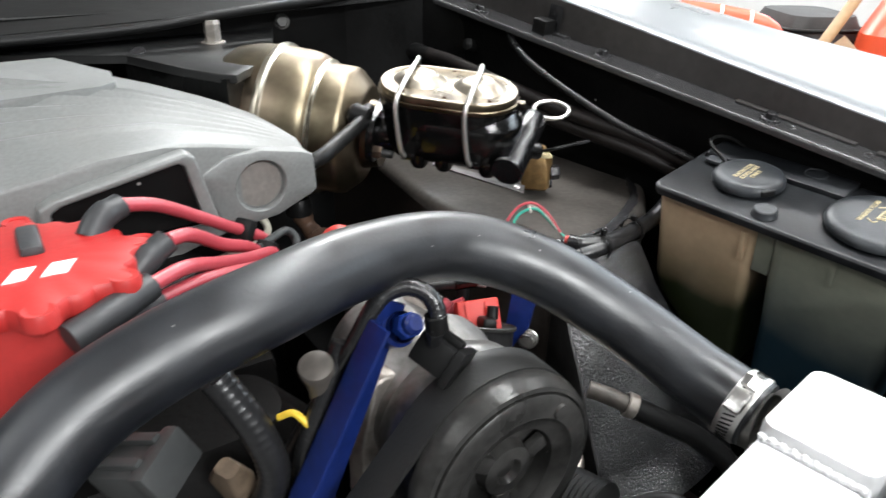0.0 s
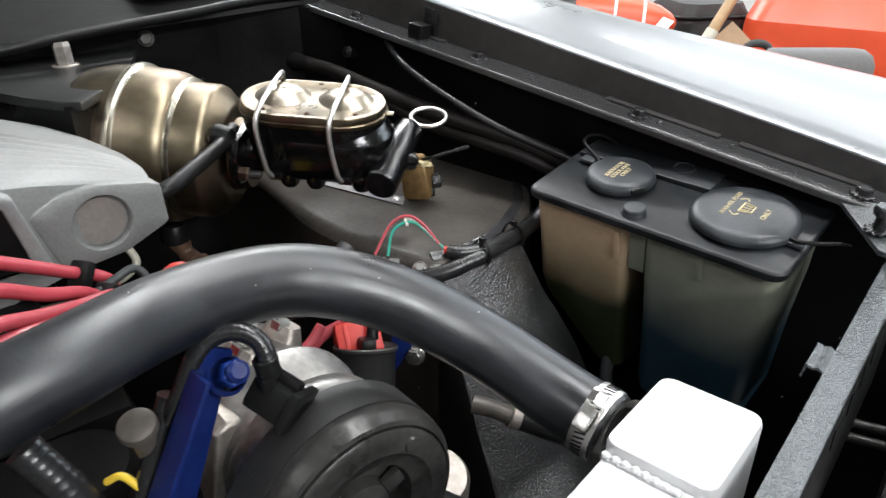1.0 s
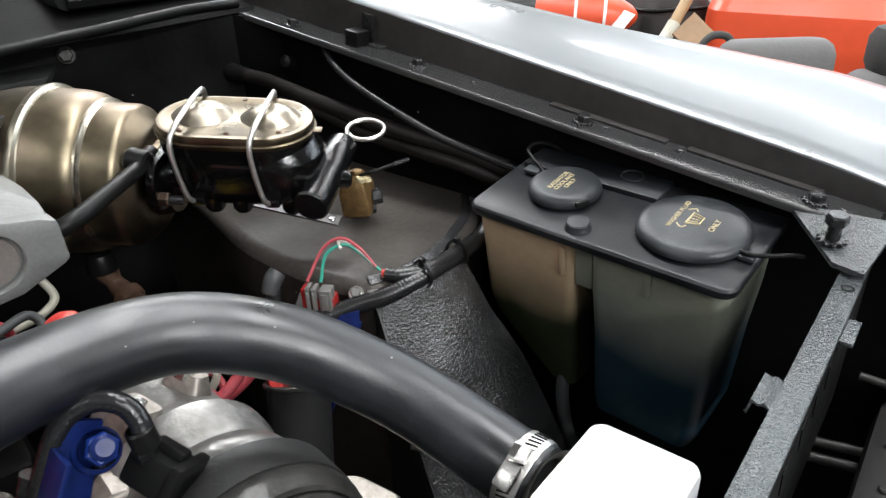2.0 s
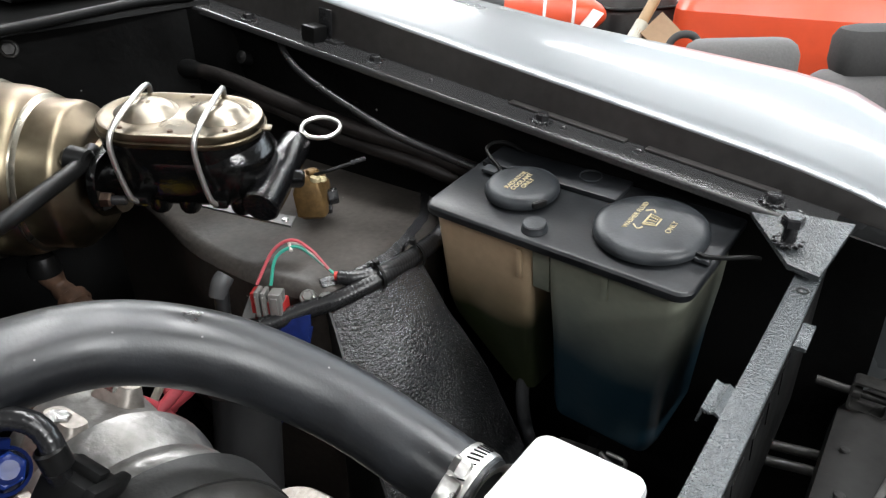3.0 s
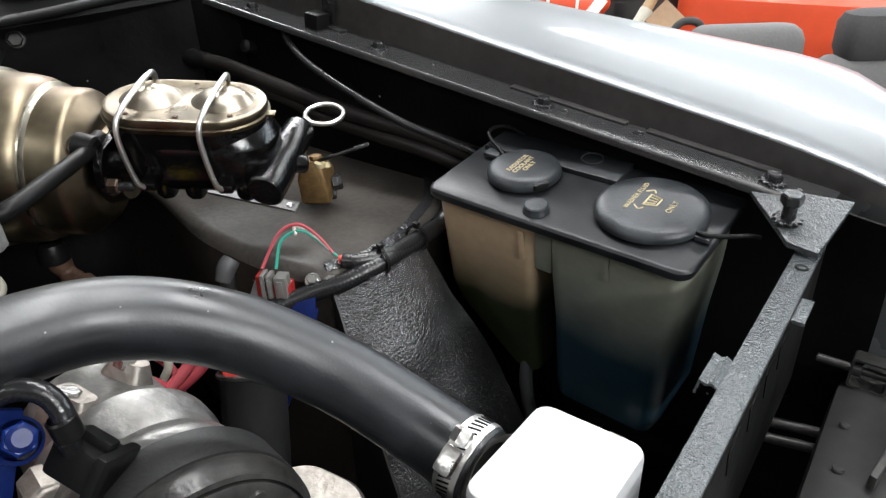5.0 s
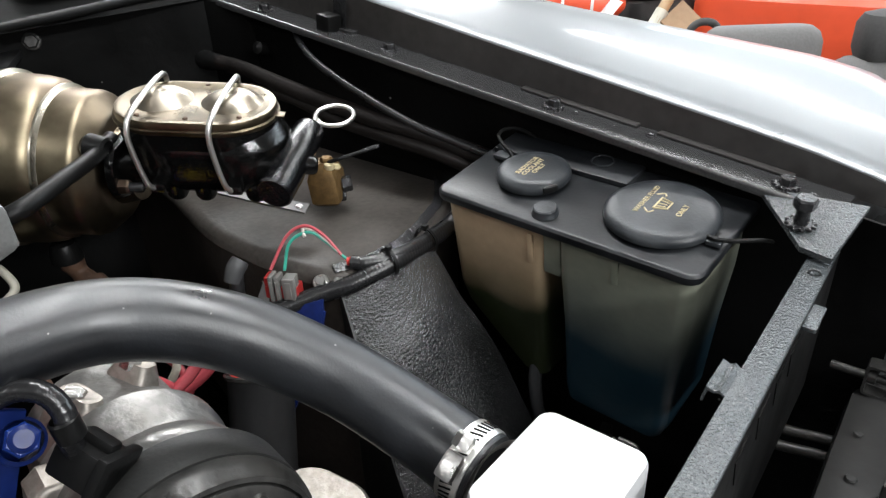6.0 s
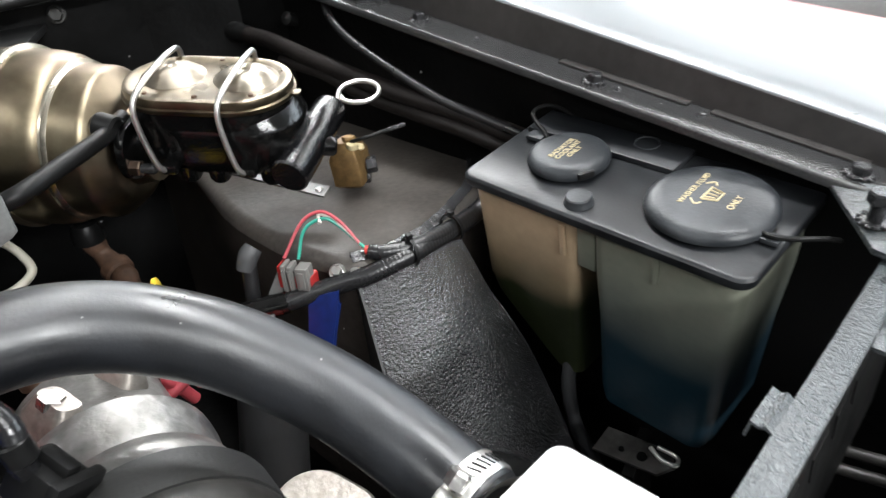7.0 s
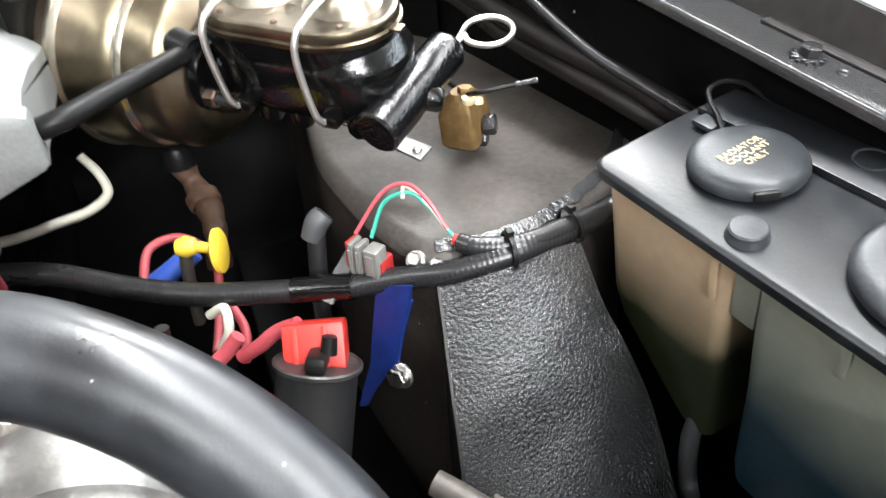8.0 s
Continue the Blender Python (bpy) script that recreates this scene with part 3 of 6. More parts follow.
# ---- radiator support and radiator ----
def support_bar():
    t = thing("radiator_support_bar", "dark hammered enamel radiator support bar", "bar", kind="structure")
    m = axes((0.0075, 0.70, 1.0165), (0.175, -0.9846, 0), (0.9846, 0.175, 0), (0, 0, 1))
    bm = box(0.62, 0.0165, 0.004, (0.30, 0, -0.002), 0.0012, m=m)
    part("bar_top", bm, M_HAMMER, t)
    # Side sheet coloured near-black for the shade that the car's front throws.
    part("bar_side", box(0.62, 0.002, 0.12, (0.30, 0.0075, -0.062), 0, m=m), M_BAY, t, "side sheet with its shade painted in")
    for u in (0.10, 0.132, 0.166, 0.205):
        part("side_notch", prism([(u, -0.008), (u + 0.018, -0.012), (u + 0.010, -0.034)], 0.0, 0.0006, m=m @ Matrix.Translation((0, 0.0085, 0)) @ Matrix.Rotation(radians(90), 4, "X") @ Matrix.Diagonal((1, 1, -1, 1))), M_BAY, t, "dark notch")
    part("bar_inner_side", box(0.62, 0.002, 0.02, (0.30, -0.0073, -0.014), 0, m=m), M_HAMMER, t)
    part("bar_hole", lathe([(0.003, 0.0003), (0.0042, 0.0006), (0.0044, 0)], 14, m=m @ Matrix.Translation((0.035, 0.001, 0))), M_BAY, t)
    c = thing("wire_clip", "small folded black metal clip on the support bar", "clip", m @ Matrix.Translation((0.178, -0.014, -0.001)))
    part("clip_sheet", sheet([[(x, -0.006, -0.007), (x, -0.004, 0.003), (x, 0.0, 0.0015), (x, 0.003, 0.003), (x, 0.007, 0.0)] for x in (-0.014, 0.014)], 0.0015), M_HAMMER, c)
    c2 = thing("bar_tab", "short bent tab on the side of the support bar", "tab", m @ Matrix.Translation((0.085, 0.0125, -0.004)))
    part("tab_sheet", box(0.03, 0.008, 0.003, (0, 0, 0), 0.0006), M_HAMMER, c2)
    g = thing("corner_gusset", "triangular black gusset plate joining fender and bar", "bracket", kind="structure")
    zz = lambda x, y: 1.0165 + max(0.0, (y - 0.672)) * 0.33
    pts = [(-0.058, 0.728), (-0.0035, 0.682), (0.0185, 0.680), (0.0180, 0.738)]
    bm = bmesh.new()
    hi = [bm.verts.new((x, y, zz(x, y) + 0.004)) for x, y in pts]
    lo = [bm.verts.new((x, y, zz(x, y))) for x, y in pts]
    bm.faces.new(hi), bm.faces.new(lo[::-1])
    for k in range(4):
        bm.faces.new((lo[k], lo[(k + 1) % 4], hi[(k + 1) % 4], hi[k]))
    part("gusset_plate", bm, M_HAMMER, g, smooth=False)
    b = bolt("stud_bolt", "tall black adjusting bolt with a serrated washer", along((-0.013, 0.702, 1.0305), (0.05, -0.1, 1)), 0.0052, 0.004, 0.0085, crenels=12)
    part("tall_shank", lathe([(0.005, 0.0), (0.005, 0.014), (0.0068, 0.0142), (0.0070, 0.0150), (0.0001, 0.0151)], 18), M_BLACKBOLT, b)
    part("tall_head", hexhead(0.0080, 0.0075, m=Matrix.Translation((0, 0, 0.015))), M_BLACKBOLT, b, smooth=False)


support_bar()


def radiator():
    t = thing("radiator", "bare aluminium crossflow radiator with a welded end tank", "radiator")
    m = axes((0.0, 0.0, 0.0), (1, 0.165, 0), (-0.165, 1, 0), (0, 0, 1))
    tank = axes((0.0090, 0.4050, 1.020), (0.0557, 0.0092, 0.0005), (-0.0105, 0.068, 0), (0, 0, 1))
    o = rounded(0.0585, 0.072, 0.008)
    part("end_tank", stack([(o, -0.42), (o, -0.004), (inset(o, 0.001), -0.0013), (inset(o, 0.004), 0)], m=tank), M_TANK, t, "bright bare aluminium end tank")
    bm = bmesh.new()
    prof = [(-0.0275, -0.07), (-0.0275, -0.012), (-0.026, -0.0105), (-0.022, -0.010), (0.022, -0.010), (0.0275, -0.012), (0.0275, -0.07)]
    core = part("top_channel", sheet([[(x, y, z) for x, z in prof] for y in (-0.037, -0.15, -0.32, -0.55)], 0.002), M_TANK, t)
    core.matrix_local = tank
    bead = part("weld_bead", tube([(-0.027 + 0.054 * k / 30, -0.0375, -0.0085 + 0.0006 * math.sin(k * 2.1)) for k in range(31)], 0.0022, 8, radius=lambda k: 0.95 + 0.08 * math.sin(k * 120)), M_TANK, t)
    bead.matrix_local = tank
    fins = bmesh.new()
    for k in range(40):
        box(0.046, 0.0012, 0.30, (0, -0.05 - 0.012 * k, -0.24), 0, bm=fins)
    part("core_fins", fins, M_TANK, t).matrix_local = tank
    d = Vector((-1, -0.06, -0.13))
    neck = along((-0.0225, 0.399, 0.992), d)
    part("outlet_neck", lathe([(0.024, 0.0), (0.0185, 0.003), (0.0185, 0.03)], 28, m=neck), M_CAST, t)


radiator()

HOSE = [(-0.075, -0.03, 0.985), (-0.122, 0.018, 1.032), (-0.140, 0.041, 1.047), (-0.152, 0.070, 1.062), (-0.157, 0.108, 1.074), (-0.161, 0.157, 1.082), (-0.179, 0.219, 1.080), (-0.182, 0.2815, 1.0717),
        (-0.1585, 0.331, 1.0531), (-0.1205, 0.371, 1.0230), (-0.075, 0.392, 1.001), (-0.032, 0.3985, 0.9935)]


def radiator_hose():
    t = thing("radiator_hose", "thick dusty black rubber upper radiator hose", "hose")
    part("hose_body", tube(HOSE, 0.0213, 36, n=10), M_HOSE, t)
    end = Vector(HOSE[-1]) - Vector(HOSE[-2])
    part("hose_end", lathe([(0.0185, 0.0), (0.0205, 0.0), (0.0216, -0.001), (0.0216, -0.004), (0.0212, -0.005)], 36, m=along(HOSE[-1], end)), M_HOSE, t, "cut end of the hose")
    c = thing("hose_clamp", "stainless worm-drive hose clamp with slotted band", "clamp")
    d = Vector(HOSE[-1]) - Vector(HOSE[-2])
    m = along(Vector(HOSE[-1]) - d.normalized() * 0.009, d)
    part("band", lathe([(0.0212, -0.0065), (0.0222, -0.0065), (0.0226, -0.0055), (0.0226, 0.0055), (0.0222, 0.0065), (0.0212, 0.0065)], 48, m=m, closed=True), M_STEEL, c)
    for k in range(44):
        turn = m @ Matrix.Rotation(k * 2 * math.pi / 44, 4, "Z") @ Matrix.Rotation(0.35, 4, "X")
        part("band_slot", box(0.0008, 0.0009, 0.007, (0.0226, 0, 0), 0, m=turn), M_BAY, c, smooth=False)
    want = Vector((-0.03, 0.382, 1.013)) - m.translation
    loc = m.to_3x3().inverted() @ want
    a = math.atan2(loc.y, loc.x)
    sc = m @ Matrix.Rotation(a, 4, "Z") @ Matrix.Translation((0.0275, 0, 0)) @ Matrix.Rotation(radians(90), 4, "X")
    part("screw_housing", box(0.0068, 0.010, 0.015, (-0.0008, 0, -0.004), 0.0025, m=sc), M_ZINC, c)
    part("screw_head", hexhead(0.0052, 0.008, m=sc @ Matrix.Translation((0, 0, 0.0055))), M_ZINC, c, smooth=False)


radiator_hose()


# ---- coolant and washer reservoir ----
def fluid_plastic(name, dry, wet_shaded, level, fade):
    """Milky plastic through which the fluid shows up to a level on the z axis, shade painted in below."""
    m = mat(name, dry, 0.38, bump=0.25, scale=120, vary=0.12, sub=0.0)
    n, l = m.node_tree.nodes, m.node_tree.links
    b = n["Principled BSDF"]
    src = b.inputs["Base Color"].links[0].from_socket
    tc = n.new("ShaderNodeTexCoord")
    sep = n.new("ShaderNodeSeparateXYZ")
    l.new(tc.outputs["Object"], sep.inputs[0])
    nz = n.new("ShaderNodeTexNoise")
    nz.inputs["Scale"].default_value = 18
    l.new(tc.outputs["Object"], nz.inputs["Vector"])
    add = n.new("ShaderNodeMath")
    add.operation = "MULTIPLY_ADD"
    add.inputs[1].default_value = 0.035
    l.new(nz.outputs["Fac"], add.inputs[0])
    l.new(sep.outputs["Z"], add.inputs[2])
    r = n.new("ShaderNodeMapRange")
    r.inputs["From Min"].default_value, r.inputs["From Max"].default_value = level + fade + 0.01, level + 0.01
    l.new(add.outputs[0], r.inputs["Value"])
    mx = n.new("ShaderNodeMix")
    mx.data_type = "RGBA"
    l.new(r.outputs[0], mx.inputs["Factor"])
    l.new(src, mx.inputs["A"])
    mx.inputs["B"].default_value = (*wet_shaded, 1)
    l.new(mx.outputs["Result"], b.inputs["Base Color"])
    return m


# The second colour mixes fluid tint with painted shade low in each chamber.
M_TANKCOOL = fluid_plastic("yellowed_plastic_coolant_and_shade", (0.50, 0.365, 0.235), (0.011, 0.015, 0.005), -0.108, 0.092)
M_TANKWASH = fluid_plastic("yellowed_plastic_blue_fluid_and_shade", (0.22, 0.228, 0.178), (0.005, 0.019, 0.030), -0.116, 0.105)


def text_mesh(words, size, depth, m, bold=0.0):
    """Raised lettering as a mesh, baked from a font curve."""
    cu = bpy.data.curves.new("letters", "FONT")
    cu.body, cu.size, cu.extrude, cu.align_x, cu.align_y, cu.space_line, cu.offset = words, size, depth, "CENTER", "CENTER", 0.95, bold
    ob = bpy.data.objects.new("letters", cu)
    scene.collection.objects.link(ob)
    bpy.context.view_layer.update()
    me = ob.to_mesh()
    bm = bmesh.new()
    bm.from_mesh(me)
    ob.to_mesh_clear()
    bpy.data.objects.remove(ob)
    bmesh.ops.transform(bm, matrix=m, verts=bm.verts)
    return bm


RESERVOIR = axes((-0.285, 0.592, 1.013), (0.9915, 0.1260, -0.0325), (-0.1198, 0.9816, 0.1490), (0.0507, -0.1438, 0.9883))


def reservoir():
    t = thing("fluid_reservoir", "two-chamber yellowed plastic coolant and washer reservoir, stained inside", "reservoir", RESERVOIR)
    # coolant chamber: its lower outer corner slopes inward
    def chamber(x0, x1, y0, y1, r):
        return [(x + (x0 + x1) / 2, y + (y0 + y1) / 2) for x, y in rounded(x1 - x0, y1 - y0, r)]
    bm = stack([(chamber(0.075, 0.104, 0.014, 0.11, 0.008), -0.192), (chamber(0.062, 0.104, 0.013, 0.112, 0.010), -0.180), (chamber(0.012, 0.104, 0.012, 0.114, 0.010), -0.130), (chamber(0.004, 0.104, 0.012, 0.115, 0.010), -0.110),
                (chamber(0.003, 0.1045, 0.011, 0.116, 0.010), -0.06), (chamber(0.001, 0.106, 0.010, 0.118, 0.010), -0.008)])
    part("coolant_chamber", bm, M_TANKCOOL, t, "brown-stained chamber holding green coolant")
    bm = stack([(chamber(0.126, 0.222, 0.013, 0.10, 0.012), -0.205), (chamber(0.1235, 0.228, 0.011, 0.105, 0.014), -0.190), (chamber(0.122, 0.232, 0.011, 0.112, 0.014), -0.11), (chamber(0.1205, 0.236, 0.010, 0.116, 0.012), -0.06),
                (chamber(0.1195, 0.238, 0.010, 0.118, 0.012), -0.008)])
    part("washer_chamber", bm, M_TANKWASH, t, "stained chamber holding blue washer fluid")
    part("web", box(0.0165, 0.10, 0.052, (0.1128, 0.065, -0.034), 0.001), M_TANKWASH, t)
    part("moulded_rib", box(0.006, 0.003, 0.03, (0.175, 0.0095, -0.025), 0.0015), M_TANKWASH, t)
    part("moulded_rib", box(0.006, 0.003, 0.03, (0.095, 0.0095, -0.035), 0.0015), M_TANKCOOL, t)
    o = [(x + 0.1215, y + 0.0625) for x, y in rounded(0.246, 0.126, 0.012, 6)]
    c = lambda d: [(0.1215 + (x - 0.1215) * (1 - d / 0.12), 0.0625 + (y - 0.0625) * (1 - d / 0.06)) for x, y in o]
    part("cover", stack([(c(0.001), -0.009), (o, -0.007), (o, -0.002), (c(0.0012), -0.0005), (c(0.003), 0.0)]), M_COVER, t, "black dusty plastic cover")
    part("back_step", box(0.14, 0.05, 0.006, (0.075, 0.108, 0.002), 0.002), M_COVER, t)
    part("filler_dimple", lathe([(0.004, 0.0015), (0.008, 0.0025), (0.0095, 0.006), (0.0105, 0.006), (0.0115, 0.0)], 24, m=Matrix.Translation((0.108, 0.108, 0.0))), M_BLACKPL, t)
    part("cover_knob", lathe([(0.0115, 0), (0.0113, 0.0015), (0.0104, 0.0025), (0.0102, 0.0058), (0.0092, 0.0068), (0.0001, 0.0070)], 20, m=Matrix.Translation((0.106, 0.017, 0))), M_BLACKPL, t)
    for u, v, r, words, sz, turn in ((0.066, 0.060, 0.0335, "RADIATOR\nCOOLANT\nONLY", 0.0064, 8), (0.188, 0.058, 0.0455, "", 0.008, 0)):
        cap = part("filler_cap", lathe([(r * 0.90, -0.001), (r * 0.93, 0.0015), (r * 0.99, 0.0025), (r, 0.0045), (r * 0.985, 0.0070), (r * 0.93, 0.0095), (r * 0.84, 0.0113), (r * 0.70, 0.0123), (r * 0.4, 0.0128), (0.0001, 0.0129)], 48, m=Matrix.Translation((u, v, 0))), M_BLACKPL, t, "domed black cap with raised lettering")
        if words:
            part("lettering", text_mesh(words, sz, 0.0004, Matrix.Translation((u + 0.001, v - 0.002, 0.0129)) @ Matrix.Rotation(radians(90), 4, "Z")), M_GOLDPRINT, cap, "pale gold raised lettering", smooth=False)
            part("thumb_notch", box(0.014, 0.004, 0.006, (0, 0, 0), 0.002, m=Matrix.Translation((u + r * 0.84, v - r * 0.5, 0.006)) @ Matrix.Rotation(radians(60), 4, "Z")), M_RUBBER, cap)
        else:
            b = text_mesh("WASHER FLUID", 0.0060, 0.0004, Matrix.Translation((u - 0.014, v + 0.002, 0.0128)) @ Matrix.Rotation(radians(90), 4, "Z"))
            part("lettering", b, M_GOLDPRINT, cap, "pale gold raised lettering", smooth=False)
            part("lettering", text_mesh("ONLY", 0.0066, 0.0004, Matrix.Translation((u + 0.017, v - 0.001, 0.0128)) @ Matrix.Rotation(radians(90), 4, "Z")), M_GOLDPRINT, cap, smooth=False)
            tr = [(-0.004, -0.008), (-0.004, 0.008), (0.006, 0.005), (0.006, -0.005)]
            part("symbol_screen", tube([(u + a[0], v + a[1], 0.0130) for a in tr + tr[:1]], 0.0009, 6, smooth=False), M_GOLDPRINT, cap)
            for k in range(3):
                part("symbol_jet", tube([(u + 0.004, v - 0.003 + 0.003 * k, 0.0130), (u - 0.003, v - 0.0045 + 0.0045 * k, 0.0130)], 0.0006, 6, smooth=False), M_GOLDPRINT, cap)
            for q in (-1, 1):
                part("symbol_arc", tube([(u - 0.002, v + q * 0.0115, 0.0128), (u - 0.005, v + q * 0.015, 0.0127), (u - 0.010, v + q * 0.011, 0.0127)], 0.0008, 6), M_GOLDPRINT, cap)
    for pts in ([(0.036, 0.072, 0.006), (0.026, 0.079, 0.008), (0.014, 0.085, 0.010), (0.004, 0.093, 0.013), (0.004, 0.105, 0.014), (0.014, 0.114, 0.012), (0.030, 0.119, 0.004)],
                [(0.229, 0.045, 0.006), (0.238, 0.043, 0.007), (0.249, 0.052, 0.004), (0.262, 0.064, 0.002), (0.268, 0.075, -0.004)]):
        part("cap_tether", tube(pts, 0.0018, 8), M_RUBBER, t, "thin black rubber tether")
    part("tether_loop", box(0.016, 0.012, 0.004, (0.022, 0.075, 0.004), 0.0015), M_BLACKPL, t)
    part("tether_loop", box(0.012, 0.010, 0.004, (0.236, 0.045, 0.003), 0.0015), M_BLACKPL, t)
    part("outlet_spigot", lathe([(0.012, -0.212), (0.012, -0.203)], 16, m=Matrix.Translation((0.175, 0.05, 0))), M_BLACKPL, t)
    part("overflow_tube", tube([(0.09, 0.02, -0.185), (0.092, 0.012, -0.21), (0.103, 0.004, -0.25), (0.125, 0.002, -0.29), (0.15, 0.0, -0.35)], 0.007, 12), M_GREYBOOT, t)


reservoir()


# ---- brake booster and master cylinder ----
# Axes of the brake unit: along the push rod, toward the engine, up.
BRAKE_UP = Vector((0.1534, -0.0298, 0.9877))
BRAKE_AXIS = Vector((0.6600, 0.7450, -0.0800)).normalized()
BRAKE = axes((-0.456, 0.459, 1.037), BRAKE_AXIS, BRAKE_UP.cross(BRAKE_AXIS), BRAKE_UP)
BOOSTER = along((-0.603, 0.337, 1.034), (0.69, 0.72, -0.09))


def brake_booster():
    t = thing("brake_booster", "yellow zinc-plated round brake booster on the firewall", "brake booster", BOOSTER)
    R = 0.0835
    part("rear_shell", lathe([(0.0001, -0.075), (0.05, -0.075), (R - 0.02, -0.066), (R - 0.008, -0.050), (R - 0.003, -0.03), (R - 0.001, -0.006)], 72), M_GOLD, t)
    part("crimped_rim", lathe([(R - 0.001, -0.006), (R + 0.0012, -0.005), (R + 0.0022, -0.002), (R + 0.0020, 0.001), (R - 0.0002, 0.0022), (R - 0.0014, 0.003), (R - 0.0016, 0.0045)], 72), M_RING, t)
    part("front_shell", lathe([(R - 0.0016, 0.0045), (R - 0.0025, 0.028), (R - 0.0045, 0.040), (R - 0.0075, 0.0465), (R - 0.0095, 0.0485)], 72), M_GOLD, t)
    part("step_ring", lathe([(R - 0.0095, 0.0485), (R - 0.0085, 0.0495), (R - 0.0088, 0.0515), (R - 0.0110, 0.0530), (R - 0.0125, 0.0545)], 72), M_RING, t)
    part("nose_shell", lathe([(R - 0.0125, 0.0545), (R - 0.0130, 0.078), (R - 0.0145, 0.0825), (R - 0.0165, 0.0845), (R - 0.028, 0.097), (R - 0.031, 0.099), (R - 0.034, 0.0995), (R - 0.045, 0.100), (R - 0.05, 0.118), (0.0001, 0.118)], 72), M_GOLD, t)
    return t


brake_booster()


def master_cylinder():
    t = thing("master_cylinder", "gloss black cast brake master cylinder with gold lid", "master cylinder", BRAKE)
    N = 48
    st = lambda rx, s: oval(rx, rx, N, s)
    body = stack([(st(0.016, 0.058), -0.022), (st(0.029, 0.056), -0.018), (st(0.035, 0.055), -0.006), (st(0.038, 0.054), 0.008), (st(0.0415, 0.051), 0.02), (st(0.0440, 0.050), 0.032),
                  (st(0.0452, 0.050), 0.042), (st(0.0452, 0.050), 0.046)])
    part("casting", body, M_MC, t)
    shoulder = lambda r, dx: [(x * (1.0 if x < 0 else 0.92) + dx, y) for x, y in oval(r, r, N, 0.050)]
    part("front_shoulder", stack([(shoulder(0.026, 0.012), -0.020), (shoulder(0.036, 0.0135), -0.012), (shoulder(0.0415, 0.0150), 0.000), (shoulder(0.0440, 0.0158), 0.020), (shoulder(0.0444, 0.0160), 0.0275), (shoulder(0.0436, 0.0155), 0.0300), (shoulder(0.0372, 0.0110), 0.0420)]), M_MC, t, angle=32)
    part("lid_tab", box(0.008, 0.010, 0.0015, (0.0745, -0.006, 0.050), 0.0004), M_LID, t)
    part("bore", lathe([(0.020, -0.075), (0.020, 0.07), (0.016, 0.074), (0.0001, 0.075)], 28, m=Matrix.Translation((0, 0, -0.006)) @ Matrix.Rotation(radians(90), 4, "Y")), M_MC, t)
    part("mounting_flange", prism(rounded(0.05, 0.085, 0.02), -0.004, 0.004, 0.0015, m=Matrix.Translation((-0.073, 0, -0.004)) @ Matrix.Rotation(radians(90), 4, "Y")), M_MC, t)
    for x in (-0.022, 0.004, 0.050):
        part("port_boss", lathe([(0.007, -0.008), (0.0095, -0.004), (0.0105, 0.008)], 16, m=Matrix.Translation((x, -0.026, -0.018))), M_MC, t)
    lid = part("lid", stack([(st(0.0465, 0.050), 0.0455), (st(0.0475, 0.050), 0.047), (st(0.0475, 0.050), 0.0495), (st(0.0455, 0.050), 0.0505), (st(0.0455, 0.050), 0.0550), (st(0.0445, 0.050), 0.0568),
                             (st(0.040, 0.050), 0.0572), (st(0.038, 0.050), 0.0564)]), M_LID, t, "gold zinc-plated stamped lid")
    for x in (-0.031, 0.031):
        part("dome", lathe([(0.0275, 0.0562), (0.0262, 0.0570), (0.0235, 0.0590), (0.0200, 0.0613), (0.0155, 0.0632), (0.0110, 0.0642), (0.0060, 0.0645), (0.0030, 0.0641), (0.0001, 0.0632)], 36, m=Matrix.Translation((x, 0.004, 0))), M_DOME, lid, "polished stamped dome")
    for x in (-0.034, 0.0333):
        tilt = 0.010
        pts = [(x + 0.000, -0.047, -0.006), (x - 0.003, -0.051, 0.001), (x - 0.007, -0.052, 0.02), (x - tilt, -0.052, 0.042), (x - tilt, -0.049, 0.055), (x - tilt + 0.002, -0.040, 0.0630), (x - tilt + 0.004, -0.020, 0.0675),
               (x - tilt + 0.006, 0.006, 0.0702), (x - tilt + 0.006, 0.026, 0.0690), (x - tilt + 0.004, 0.042, 0.064), (x - tilt + 0.002, 0.050, 0.052), (x - tilt, 0.051, 0.03), (x, 0.048, 0.0)]
        part("bail_wire", tube(pts, 0.0025, 10), M_STEEL, t, "bright steel bail wire")
        part("bail_pivot", box(0.014, 0.014, 0.009, (x + 0.003, -0.041, -0.006), 0.003), M_MC, t)
    for s, z in ((-0.036, -0.012), (0.034, 0.010)):
        part("mounting_nut", hexhead(0.0072, 0.009, m=Matrix.Translation((-0.069, s, z)) @ Matrix.Rotation(radians(90), 4, "Y")), M_COPPER, t, "shiny copper-tinted nut", smooth=False)
        part("mounting_stud", lathe([(0.0045, 0), (0.0045, 0.02), (0.0038, 0.021), (0.0001, 0.021)], 14, m=Matrix.Translation((-0.069, s, z)) @ Matrix.Rotation(radians(90), 4, "Y")), M_BLACKBOLT, t)
    for x, y in ((-0.042, -0.031), (0.0, -0.034), (0.0, 0.038), (0.044, -0.028)):
        part("lid_pip", lathe([(0.0028, 0.055), (0.002, 0.0575), (0.0001, 0.058)], 10, m=Matrix.Translation((x, y, 0))), M_BROWN, lid)


master_cylinder()


